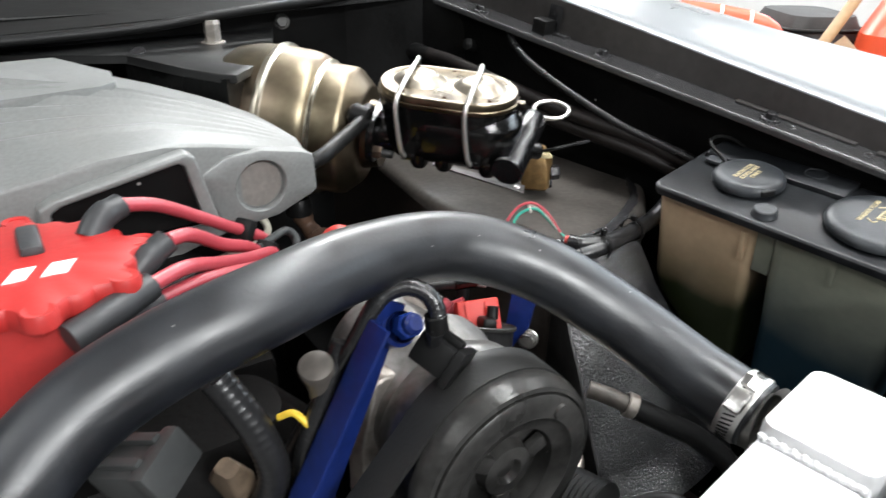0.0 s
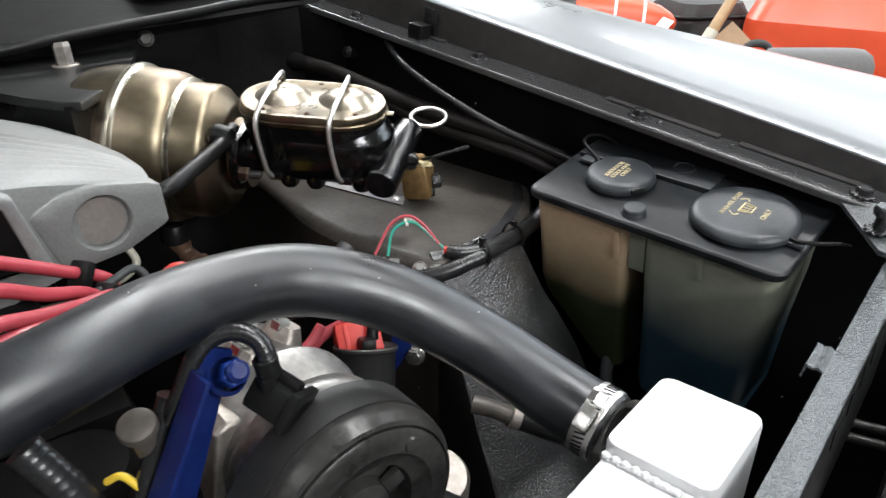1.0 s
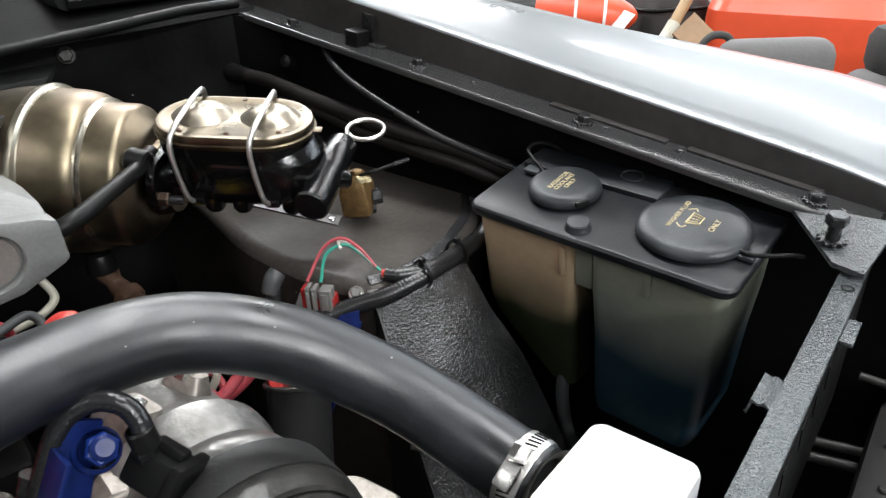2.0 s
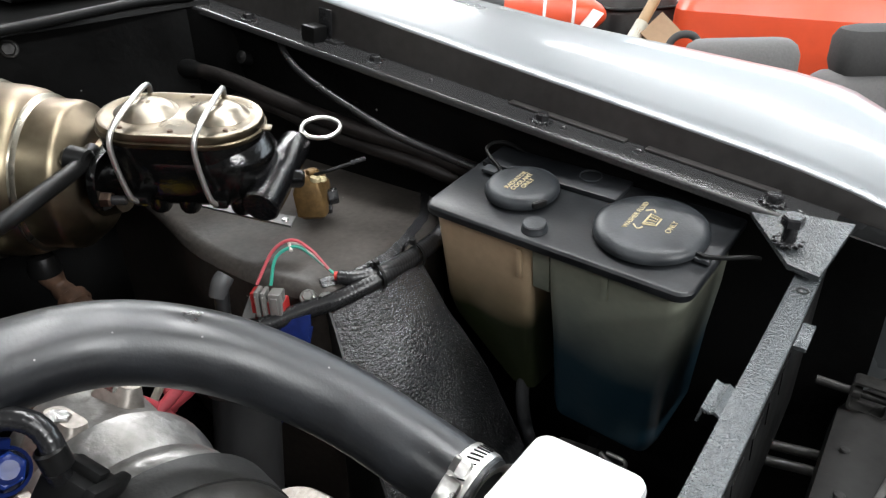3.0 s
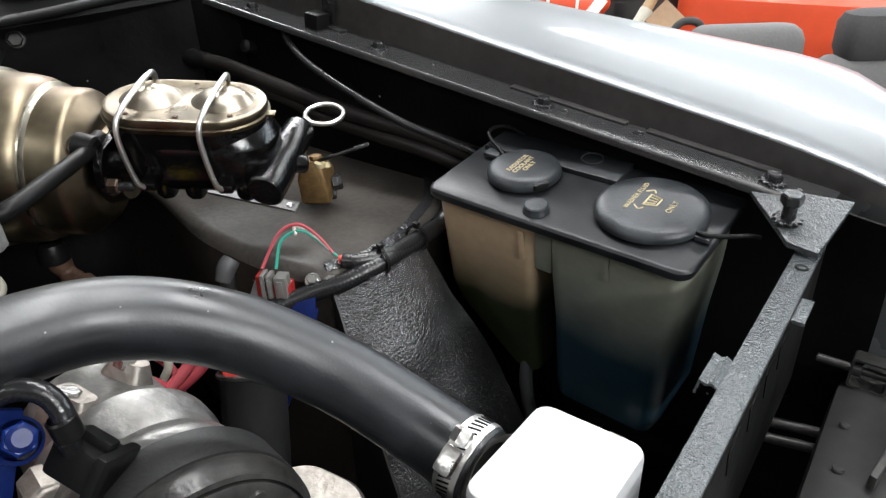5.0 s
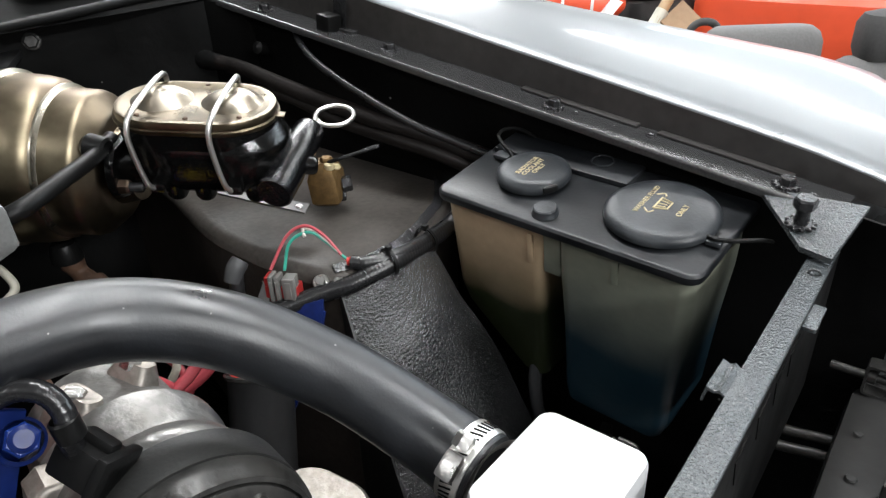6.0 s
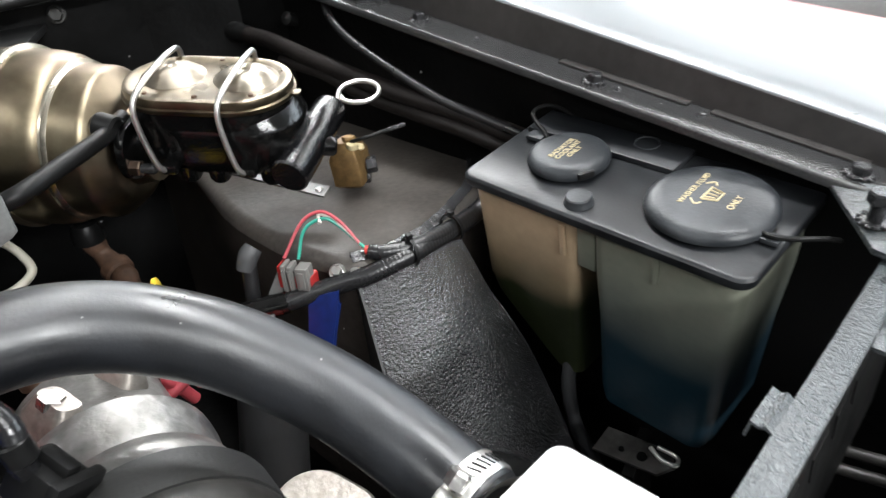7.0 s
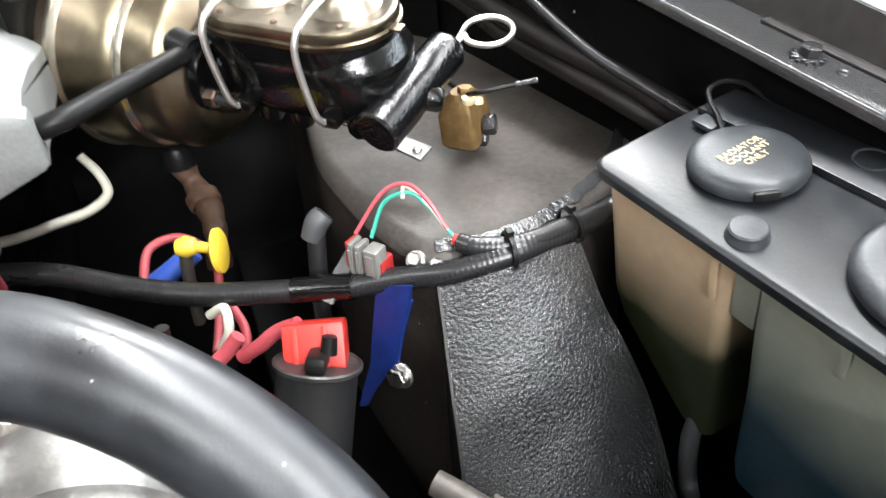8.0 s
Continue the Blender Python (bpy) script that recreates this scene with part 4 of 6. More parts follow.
def pressure_valve():
    t = thing("proportioning_valve", "lumpy black painted valve tube with a steel wire ring", "valve")
    a, b = Vector((-0.379, 0.482, 1.016)), Vector((-0.432, 0.560, 1.046))
    m = along(a, b - a)
    L = (b - a).length
    part("valve_tube", lathe([(0.0001, 0.0), (0.0155, 0.0), (0.0172, 0.002), (0.0172, 0.032), (0.0166, 0.036), (0.0164, 0.055), (0.0158, L - 0.006), (0.012, L), (0.0001, L)], 28, m=m), M_VALVE, t)
    part("side_boss", lathe([(0.009, 0.0), (0.009, 0.022), (0.007, 0.025), (0.0001, 0.025)], 18, m=along(a.lerp(b, 0.42), (0.35, 0.75, -0.15))), M_MC, t)
    c = Vector((-0.446, 0.598, 1.047))
    ring = [(b + Vector((0.002, -0.002, -0.004)))] + [c + Vector((0.0196 * math.cos(k) * 0.62, 0.0196 * math.cos(k) * 0.79, 0)) + Vector((-0.79, 0.62, 0.40)) * 0.0150 * math.sin(k) for k in [math.pi * (1.12 + 1.86 * j / 16) for j in range(17)]] + [b + Vector((0.004, 0.002, 0.0))]
    part("wire_ring", tube(ring, 0.0024, 10, n=5), M_STEEL, t, "bright bent steel wire loop")
    f = thing("brass_fitting", "aged brass junction block with lines fitted", "fitting")
    bm = stack([(rounded(0.026, 0.030, 0.004, 2), -0.025), (rounded(0.031, 0.035, 0.004, 2), -0.022), (rounded(0.032, 0.036, 0.005, 2), 0.004), (rounded(0.026, 0.028, 0.006, 2), 0.014), (rounded(0.016, 0.018, 0.005, 2), 0.020)], m=pose(-0.432, 0.570, 0.990, 4, -3, 40))
    part("brass_block", bm, M_BRASS, f, angle=30)
    part("line_nut", hexhead(0.0085, 0.010, m=along((-0.421, 0.582, 0.982), (0.5, 0.8, 0.1))), M_BLACKBOLT, f, smooth=False)
    part("line_nut", hexhead(0.0065, 0.007, m=along((-0.424, 0.579, 0.970), (0.6, 0.7, 0.0))), M_BLACKBOLT, f, smooth=False)
    part("top_nut", hexhead(0.0065, 0.008, m=pose(-0.428, 0.570, 1.006)), M_BRASS, f, smooth=False)
    part("brake_line", tube([(-0.422, 0.569, 1.010), (-0.408, 0.575, 1.016), (-0.404, 0.595, 1.018), (-0.402, 0.617, 1.019)], 0.0019, 8), M_RUBBER, f)
    part("line_sleeve", tube([(-0.4035, 0.600, 1.0185), (-0.402, 0.618, 1.019)], 0.0023, 8, smooth=False), M_BLACKBOLT, f)
    for k in range(2):
        part("thread_tape", lathe([(0.005, 0.0), (0.0070 - 0.001 * k, 0.002), (0.0055, 0.005), (0.0001, 0.006)], 11, m=pose(-0.424 + 0.004 * k, 0.576 - 0.008 * k, 1.000 + 0.004 * (k % 2), 12 * k - 10, 9 * k, 40 * k)), M_TAPE, f, "cream thread tape")
    part("brake_line", tube([(-0.42, 0.57, 1.0), (-0.46, 0.57, 1.006), (-0.50, 0.55, 1.01), (-0.52, 0.52, 1.0)], 0.0024, 8), M_RUBBER, f)
    s = thing("valve_bracket", "bare aluminium strip bracket under the valve", "bracket")
    rows = []
    for k in range(7):
        x, y, z, w = -0.490 + 0.092 * k / 6, 0.466 + 0.058 * k / 6, 0.994 - 0.002 * k, 0.003 + 0.0045 * k / 6
        rows.append([(x - w, y + w, z), (x + w, y - w, z)])
    part("strip", sheet(rows, 0.002), M_STRAP, s)
    part("strip_rivet", lathe([(0.004, 0), (0.003, 0.002), (0.0001, 0.0025)], 12, m=pose(-0.404, 0.519, 0.983)), M_ZINC, s)


pressure_valve()

v = thing("vacuum_hose", "black rubber vacuum hose to the brake booster", "hose")
part("hose_run", tube([(-0.505, 0.395, 1.062), (-0.477, 0.369, 1.058), (-0.44, 0.33, 1.057), (-0.412, 0.294, 1.054), (-0.425, 0.268, 1.045), (-0.46, 0.22, 1.03)], 0.0072, 14), M_RUBBER, v)
part("hose_elbow", lathe([(0.009, -0.006), (0.0115, -0.004), (0.0115, 0.012), (0.008, 0.016)], 18, m=along((-0.488, 0.38, 1.06), (-0.6, -0.5, 0.2))), M_RUBBER, v)


# ---- engine: intake plenum, ignition, accessories ----
def plenum():
    t = thing("intake_plenum", "grey painted cast intake plenum with ribbed top", "intake")
    # stations across the engine: y, front face x, bottom z, front shoulder z, ridge x, ridge z
    st = [(0.280, -0.400, 1.030, 1.066, -0.425, 1.073), (0.265, -0.400, 1.026, 1.072, -0.435, 1.083), (0.24, -0.397, 1.022, 1.079, -0.450, 1.094), (0.20, -0.389, 1.015, 1.090, -0.474, 1.106), (0.165, -0.381, 1.01, 1.098, -0.49, 1.115),
          (0.12, -0.376, 1.0, 1.098, -0.51, 1.122), (0.08, -0.374, 1.0, 1.092, -0.53, 1.126), (0.02, -0.374, 1.0, 1.085, -0.55, 1.130), (-0.06, -0.374, 1.0, 1.08, -0.56, 1.132), (-0.16, -0.38, 1.0, 1.07, -0.56, 1.12), (-0.22, -0.39, 1.02, 1.05, -0.53, 1.09)]
    rows = []
    for y, fx, bz, sz, rx, rz in st:
        r = [(fx - 0.30, y, bz), (fx - 0.30, y, rz - 0.05), (rx - 0.12, y, rz - 0.012), (rx - 0.05, y, rz - 0.002), (rx, y, rz)]
        for k in range(1, 43):
            a = k / 42
            x = rx + (fx - 0.004 - rx) * a
            z = rz + (sz - rz) * (a ** 1.35)
            if y < 0.25:
                z += 0.0024 * math.cos(a * 14 * math.pi) * min(1.0, (0.25 - y) / 0.08) * max(0.0, min(1.0, (0.80 - a) / 0.10))
            r.append((x, y, z))
        r += [(fx - 0.0012, y, sz - 0.002), (fx, y, sz - 0.006), (fx, y, bz)]
        rows.append(r)
    bm = bmesh.new()
    vs = [[bm.verts.new(p) for p in r] for r in rows]
    for a, b in zip(vs, vs[1:]):
        for k in range(len(a) - 1):
            bm.faces.new((a[k], a[k + 1], b[k + 1], b[k]))
        bm.faces.new((a[-1], a[0], b[0], b[-1]))
    bm.faces.new(vs[0])
    bm.faces.new(vs[-1][::-1])
    part("plenum_body", bm, M_PLENUM, t, angle=35)
    # end panel with the round boss, standing proud of the face
    fm = axes((-0.3975, 0.2375, 1.048), (-0.075, 1, 0), (0, 0.0, 1), (1, 0.075, 0))
    o = [(-0.052, 0.020), (-0.036, -0.032), (0.010, -0.028), (0.047, -0.014), (0.046, 0.018), (0.036, 0.023), (0.0, 0.031), (-0.03, 0.031)]
    cx, cy, ring = -0.003, 0.001, []
    for k in range(72):
        dx, dy = math.cos(2 * math.pi * k / 72), math.sin(2 * math.pi * k / 72)
        best = 1.0
        for (ax, ay), (bx, by) in zip(o, o[1:] + o[:1]):
            ex, ey = bx - ax, by - ay
            den = dx * ey - dy * ex
            if abs(den) > 1e-9:
                s = ((ax - cx) * ey - (ay - cy) * ex) / den
                q = ((ax - cx) * dy - (ay - cy) * dx) / den
                if s > 0 and -0.001 <= q <= 1.001:
                    best = min(best, s)
        ring.append((cx + dx * best, cy + dy * best))
    near = lambda s: [(cx + (x - cx) * s, cy + (y - cy) * s) for x, y in ring]
    disc = lambda r: [(cx + r * math.cos(2 * math.pi * k / 72), cy + r * math.sin(2 * math.pi * k / 72)) for k in range(72)]
    part("end_panel", stack([(near(1.0), -0.012), (near(1.0), 0.0050), (near(0.985), 0.0072), (near(0.95), 0.0080), (disc(0.0222), 0.0080), (disc(0.0214), 0.0072), (disc(0.0206), 0.0015), (disc(0.004), 0.0015)], m=fm), M_PLENUM, t)
    part("round_boss", stack([(disc(0.0195), 0.0016), (disc(0.0188), 0.0032), (disc(0.004), 0.0036)], m=fm), M_BOSS, t, "stained round recess")
    part("top_plate", prism([(-0.462, -0.15), (-0.471, 0.073), (-0.477, 0.111), (-0.482, 0.142), (-0.494, 0.156), (-0.535, 0.160), (-0.62, 0.125), (-0.62, -0.15)], 1.106, 1.1225, 0.003), M_PLENUM, t, "flat raised plate with a bright edge")
    om = axes((-0.372, 0.130, 1.072), (-0.03, 1, 0), (0, 0, 1), (1, 0.03, 0))
    outer = [(-0.058, -0.034), (0.062, -0.034), (0.050, 0.019), (0.044, 0.023), (-0.044, 0.007), (-0.055, 0.002)]
    inner = [(-0.049, -0.034), (0.051, -0.034), (0.042, 0.013), (0.038, 0.016), (-0.041, 0.001), (-0.048, -0.003)]
    lip = bmesh.new()
    n = len(outer)
    A = [lip.verts.new(om @ Vector((x, y, 0.009))) for x, y in outer]
    B = [lip.verts.new(om @ Vector((x, y, 0.009))) for x, y in inner]
    C = [lip.verts.new(om @ Vector((x, y, -0.006))) for x, y in outer]
    D = [lip.verts.new(om @ Vector((x, y, 0.001))) for x, y in inner]
    for k in range(n):
        j = (k + 1) % n
        lip.faces.new((A[k], A[j], B[j], B[k])), lip.faces.new((A[k], C[k], C[j], A[j])), lip.faces.new((B[k], B[j], D[j], D[k]))
    rim = [e for e in lip.edges if len(e.link_faces) == 2 and all(v in A or v in B for v in e.verts)]
    bmesh.ops.bevel(lip, geom=rim, offset=0.0022, segments=3, affect="EDGES", profile=0.5)
    part("opening_frame", lip, M_PLENUM, t)
    # Flat near-black plate paints the shade inside the opening.
    part("opening_shade_plate", prism(inner, 0.0015, 0.0035, m=om), M_BAY, t, "near-black plate standing in for the shaded opening")


plenum()


def distributor():
    t = thing("distributor", "red moulded distributor cap with scalloped edge", "distributor", pose(-0.265, 0.062, 1.069, 0, 2, 90))
    pts = []
    for k in range(96):
        a = 2 * math.pi * k / 96
        r = 0.056 + 0.007 * max(-0.4, math.cos(8 * a)) + 0.002 * math.cos(16 * a)
        pts.append((r * math.cos(a), r * math.sin(a)))
    part("cap_plate", stack([(scaled(pts, 0.97), 0.004), (pts, 0.007), (pts, 0.013), (scaled(pts, 0.97), 0.0155), (scaled(pts, 0.8), 0.017), (scaled(pts, 0.4), 0.018)]), M_REDCAP, t)
    part("cap_skirt", lathe([(0.052, -0.075), (0.050, -0.03), (0.046, 0.0), (0.046, 0.006)], 48), M_REDCAP, t)
    for k in range(8):
        a = 2 * math.pi * (k + 0.5) / 8
        part("terminal_ring", lathe([(0.0045, 0.0135), (0.0045, 0.016), (0.0075, 0.0165), (0.0085, 0.014), (0.0085, 0.008)], 16, m=Matrix.Translation((0.058 * math.cos(a - 0.39), 0.058 * math.sin(a - 0.39), 0.0))), M_REDCAP, t)
    # plain pale bars where a maker's mark stands
    for x, w in ((-0.022, 0.013), (-0.004, 0.010), (0.014, 0.012)):
        part("mark_bar", prism([(x - w / 2 - 0.003, -0.027), (x + w / 2 - 0.003, -0.027), (x + w / 2 + 0.003, -0.014), (x - w / 2 + 0.003, -0.014)], 0.0172, 0.0188, 0.0004), M_WHITE, t, "plain white mark")
    part("top_clip", box(0.012, 0.034, 0.008, (0.004, 0.018, 0.019), 0.003), M_GREYBOOT, t)
    return t


distributor()


def plug_wire(boot, run, r=0.0046, red=M_REDWIRE):
    t = thing("spark_plug_wire", "red silicone spark plug wire with a dusty grey boot", "wire", group="spark plug wires")
    part("boot", tube(boot, 0.0085, 14, radius=lambda k: 1.0 if k < 0.7 else 0.92), M_GREYBOOT, t, "grey rubber boot")
    part("cable", tube([boot[-1]] + run, r, 12), red, t)


plug_wire([(-0.286, 0.096, 1.080), (-0.293, 0.105, 1.089), (-0.300, 0.118, 1.092)], [(-0.313, 0.14, 1.082), (-0.335, 0.17, 1.058), (-0.352, 0.197, 1.036), (-0.362, 0.213, 1.024), (-0.368, 0.226, 1.010), (-0.385, 0.228, 0.985), (-0.41, 0.222, 0.95)])
plug_wire([(-0.250, 0.105, 1.062), (-0.255, 0.117, 1.072), (-0.262, 0.134, 1.080)], [(-0.275, 0.15, 1.074), (-0.30, 0.175, 1.050), (-0.325, 0.20, 1.030), (-0.345, 0.215, 1.008), (-0.37, 0.222, 0.985), (-0.40, 0.218, 0.95)])
plug_wire([(-0.205, 0.072, 1.066), (-0.214, 0.092, 1.069), (-0.228, 0.116, 1.072)], [(-0.25, 0.14, 1.066), (-0.275, 0.165, 1.050), (-0.30, 0.19, 1.035), (-0.325, 0.215, 1.022), (-0.348, 0.224, 1.005), (-0.375, 0.226, 0.97)])
plug_wire([(-0.222, 0.092, 1.052), (-0.228, 0.105, 1.056), (-0.235, 0.12, 1.058)], [(-0.255, 0.15, 1.052), (-0.285, 0.185, 1.035), (-0.31, 0.21, 1.02), (-0.335, 0.218, 1.0), (-0.36, 0.22, 0.96)])
plug_wire([(-0.25, 0.12, 1.045), (-0.26, 0.14, 1.046), (-0.27, 0.15, 1.045)], [(-0.29, 0.18, 1.04), (-0.315, 0.20, 1.025), (-0.34, 0.215, 1.01)])
for p, d in (((-0.356, 0.206, 1.029), (-0.4, 0.6, -0.5)), ((-0.335, 0.214, 1.017), (-0.4, 0.6, -0.5))):
    s = thing("wire_separator", "black plastic wire separator", "clip", along(p, d))
    part("clip_body", box(0.016, 0.020, 0.009, (0, 0, 0), 0.003), M_RUBBER, s)

r = thing("cream_line", "cream coloured braided line looping beside the plenum", "line")
part("line_run", tube([(-0.565, 0.272, 0.962), (-0.555, 0.282, 0.948), (-0.542, 0.285, 0.934), (-0.53, 0.268, 0.928), (-0.520, 0.245, 0.929), (-0.505, 0.21, 0.932), (-0.48, 0.16, 0.95)], 0.0041, 12), M_CREAM, r)
r = thing("fuel_line", "bare metal fuel line under the plenum", "line")
part("line_run", tube([(-0.30, 0.185, 1.02), (-0.33, 0.205, 1.022), (-0.352, 0.228, 1.020), (-0.362, 0.242, 1.018), (-0.358, 0.248, 1.010), (-0.345, 0.24, 1.002), (-0.335, 0.225, 0.998)], 0.0034, 10), M_GREYPL, r)
r = thing("red_line_plug", "small red plastic plug on a line fitting", "plug")
part("cap_body", lathe([(0.0105, -0.012), (0.0115, 0.0), (0.0105, 0.005), (0.006, 0.0085), (0.0001, 0.009)], 20, m=along((-0.278, 0.250, 1.044), (0.1, -0.1, 1))), M_RED, r)
part("cap_stem", lathe([(0.006, -0.06), (0.006, -0.01)], 12, m=along((-0.278, 0.250, 1.044), (0.1, -0.1, 1))), M_BROWN, r)


def compressor():
    c = Vector((-0.105, 0.277, 0.950))
    t = thing("belt_pulley_unit", "cast aluminium compressor with a dark grey belt pulley", "compressor")
    m = along(c, (1, 0.0, 0.0)) @ Matrix.Diagonal((0.95, 0.95, 1.0, 1.0))
    part("pulley_rim", lathe([(0.052, -0.040), (0.0665, -0.043), (0.0680, -0.042), (0.0680, -0.0405), (0.0640, -0.040), (0.0640, -0.016), (0.0680, -0.0155), (0.0690, -0.010), (0.0680, -0.005), (0.0655, -0.002), (0.0650, 0.0), (0.0625, 0.001), (0.0615, -0.002)], 72, m=m), M_PULLEY, t)
    part("clutch_plate", lathe([(0.0612, -0.004), (0.0608, 0.002), (0.0585, 0.0035), (0.050, 0.004), (0.046, 0.0048), (0.0445, 0.003), (0.042, 0.001), (0.034, -0.001), (0.032, -0.012), (0.020, -0.012), (0.018, -0.004), (0.010, -0.003), (0.008, -0.008), (0.0001, -0.008)], 64, m=m), M_PULLEY, t, "grey clutch plate with a dished hub")
    for k in range(3):
        part("plate_rivet", lathe([(0.006, 0.003), (0.0055, 0.006), (0.0001, 0.0065)], 14, m=m @ Matrix.Rotation(2 * math.pi * k / 3 + 0.9, 4, "Z") @ Matrix.Translation((0.052, 0, 0))), M_PULLEY, t)
        part("hub_spoke", box(0.014, 0.012, 0.006, (0.025, 0, -0.006), 0.002, m=m @ Matrix.Rotation(2 * math.pi * k / 3 + 0.4, 4, "Z")), M_PULLEY, t)
    part("compressor_body", lathe([(0.030, -0.045), (0.0600, -0.046), (0.0625, -0.052), (0.0600, -0.066), (0.0560, -0.070), (0.0575, -0.090), (0.0595, -0.094), (0.0595, -0.104), (0.055, -0.108), (0.050, -0.118), (0.048, -0.165), (0.036, -0.175), (0.0001, -0.176)], 56, m=m), M_COMP, t, "dull cast aluminium body")
    for y, z, x, s in ((0.262, 0.998, -0.225, 0.026), (0.300, 0.990, -0.245, 0.024)):
        part("casting_lug", stack([(rounded(s * 1.5, s, 0.006), -0.03), (rounded(s * 1.3, s * 0.8, 0.006), 0.0), (rounded(s * 0.9, s * 0.55, 0.005), 0.012)], m=pose(x, y, z, -25, 12, 20)), M_DULLCAST, t)
        part("lug_bolt", hexhead(0.007, 0.007, m=pose(x, y, z + 0.008, -25, 12, 20)), M_ZINC, t, smooth=False)
    b = thing("drive_belt", "worn ribbed black drive belt", "belt")
    c2, r1, r2 = (0.075, 0.70), 0.0660, 0.0885
    dy, dz = c2[0] - c.y, c2[1] - c.z
    L, base = math.hypot(dy, dz), math.atan2(dz, dy)
    off = math.acos((r1 - r2) / L)
    line = [(c.y + r1 * math.cos(base + off + (2 * math.pi - 2 * off) * k / 40), c.z + r1 * math.sin(base + off + (2 * math.pi - 2 * off) * k / 40)) for k in range(41)]
    line += [(c2[0] + r2 * math.cos(base - off + 2 * off * k / 24), c2[1] + r2 * math.sin(base - off + 2 * off * k / 24)) for k in range(25)]
    rows = [[(-0.1450, y, z), (-0.1205, y, z)] for y, z in line + line[:1]]
    part("belt_back", sheet(rows, 0.003), M_BELT, b, angle=60)
    cy, cz = (c.y + c2[0]) / 2, (c.z + c2[1]) / 2
    for k in range(5):
        x = -0.1425 + 0.0048 * k
        rib = [[(x - 0.0017, cy + (y - cy) * 0.972, cz + (z - cz) * 0.972), (x + 0.0017, cy + (y - cy) * 0.972, cz + (z - cz) * 0.972)] for y, z in line + line[:1]]
        part("belt_rib", sheet(rib, 0.002), M_BELT, b, angle=60)
    cp = thing("crank_pulley", "dark grey crankshaft pulley", "pulley", along((-0.113, c2[0], c2[1]), (1, 0, 0)))
    part("pulley_disc", lathe([(0.0001, 0.004), (0.04, 0.004), (0.07, -0.004), (0.084, -0.004), (0.084, -0.03), (0.0001, -0.03)], 48), M_PULLEY, cp)


compressor()


def blue_bracket():
    t = thing("blue_bracket", "blue painted steel accessory bracket", "bracket")
    a, b = Vector((-0.146, 0.229, 1.052)), Vector((-0.152, 0.100, 0.80))
    d = (b - a).normalized()
    m = axes(a, d, d.cross(Vector((1, 0.1, 0))).normalized() * -1, Vector((1, 0.1, 0)))
    part("flat_bar", prism([(-0.008, -0.006), (-0.003, -0.010), (0.02, -0.011), (0.29, -0.014), (0.29, 0.036), (0.06, 0.014), (0.02, 0.010), (-0.006, 0.008)], -0.020, -0.016, 0.0012, m=m), M_BLUE, t)
    part("folded_edge", box(0.28, 0.003, 0.018, (0.145, -0.0115, -0.009), 0.001, m=m), M_BLUE, t)
    part("bar_rivet", lathe([(0.004, 0), (0.003, 0.002), (0.0001, 0.0025)], 12, m=m @ Matrix.Translation((0.09, 0.0, -0.016))), M_ZINC, t)
    f = thing("blue_line_fitting", "blue anodised line fitting under a black hose", "fitting")
    fm = along((-0.160, 0.230, 1.042), (0.75, 0.05, 0.55))
    part("fitting_body", lathe([(0.0001, -0.02), (0.0105, -0.02), (0.011, 0.002), (0.009, 0.004), (0.009, 0.008)], 24, m=fm), M_BLUE, f)
    part("fitting_nut", hexhead(0.0078, 0.009, m=fm @ Matrix.Translation((0, 0, 0.008))), M_BLUEFIT, f, smooth=False)
    part("fitting_tip", lathe([(0.006, 0.016), (0.006, 0.021), (0.004, 0.023), (0.0001, 0.023)], 20, m=fm), M_BLUE, f)
    h = thing("ribbed_breather_hose", "black corrugated hose curling over the blue bracket", "hose")
    part("hose_run", ribbed([(-0.20, 0.17, 0.94), (-0.185, 0.19, 0.99), (-0.170, 0.207, 1.034), (-0.166, 0.217, 1.055), (-0.165, 0.226, 1.064), (-0.161, 0.237, 1.067), (-0.154, 0.246, 1.063), (-0.148, 0.249, 1.054), (-0.146, 0.247, 1.044), (-0.150, 0.248, 1.03)], 0.0054), M_LOOM, h)
    part("hose_collar", lathe([(0.0056, -0.006), (0.0068, -0.005), (0.0068, 0.005), (0.0056, 0.006)], 18, m=along((-0.147, 0.248, 1.047), (0.1, 0.1, -1))), M_RUBBER, h)
    k = thing("sensor_connector", "dusty black electrical connector beside the pulley", "connector", pose(-0.148, 0.252, 1.022, -30, 20, 25))
    part("connector_body", box(0.030, 0.022, 0.020, (0, 0, 0), 0.003), M_RUBBER, k)
    part("connector_latch", box(0.018, 0.008, 0.006, (0.0, 0.0, 0.012), 0.002), M_RUBBER, k)
    part("connector_lip", box(0.006, 0.027, 0.025, (0.012, 0, 0), 0.002), M_RUBBER, k)


blue_bracket()


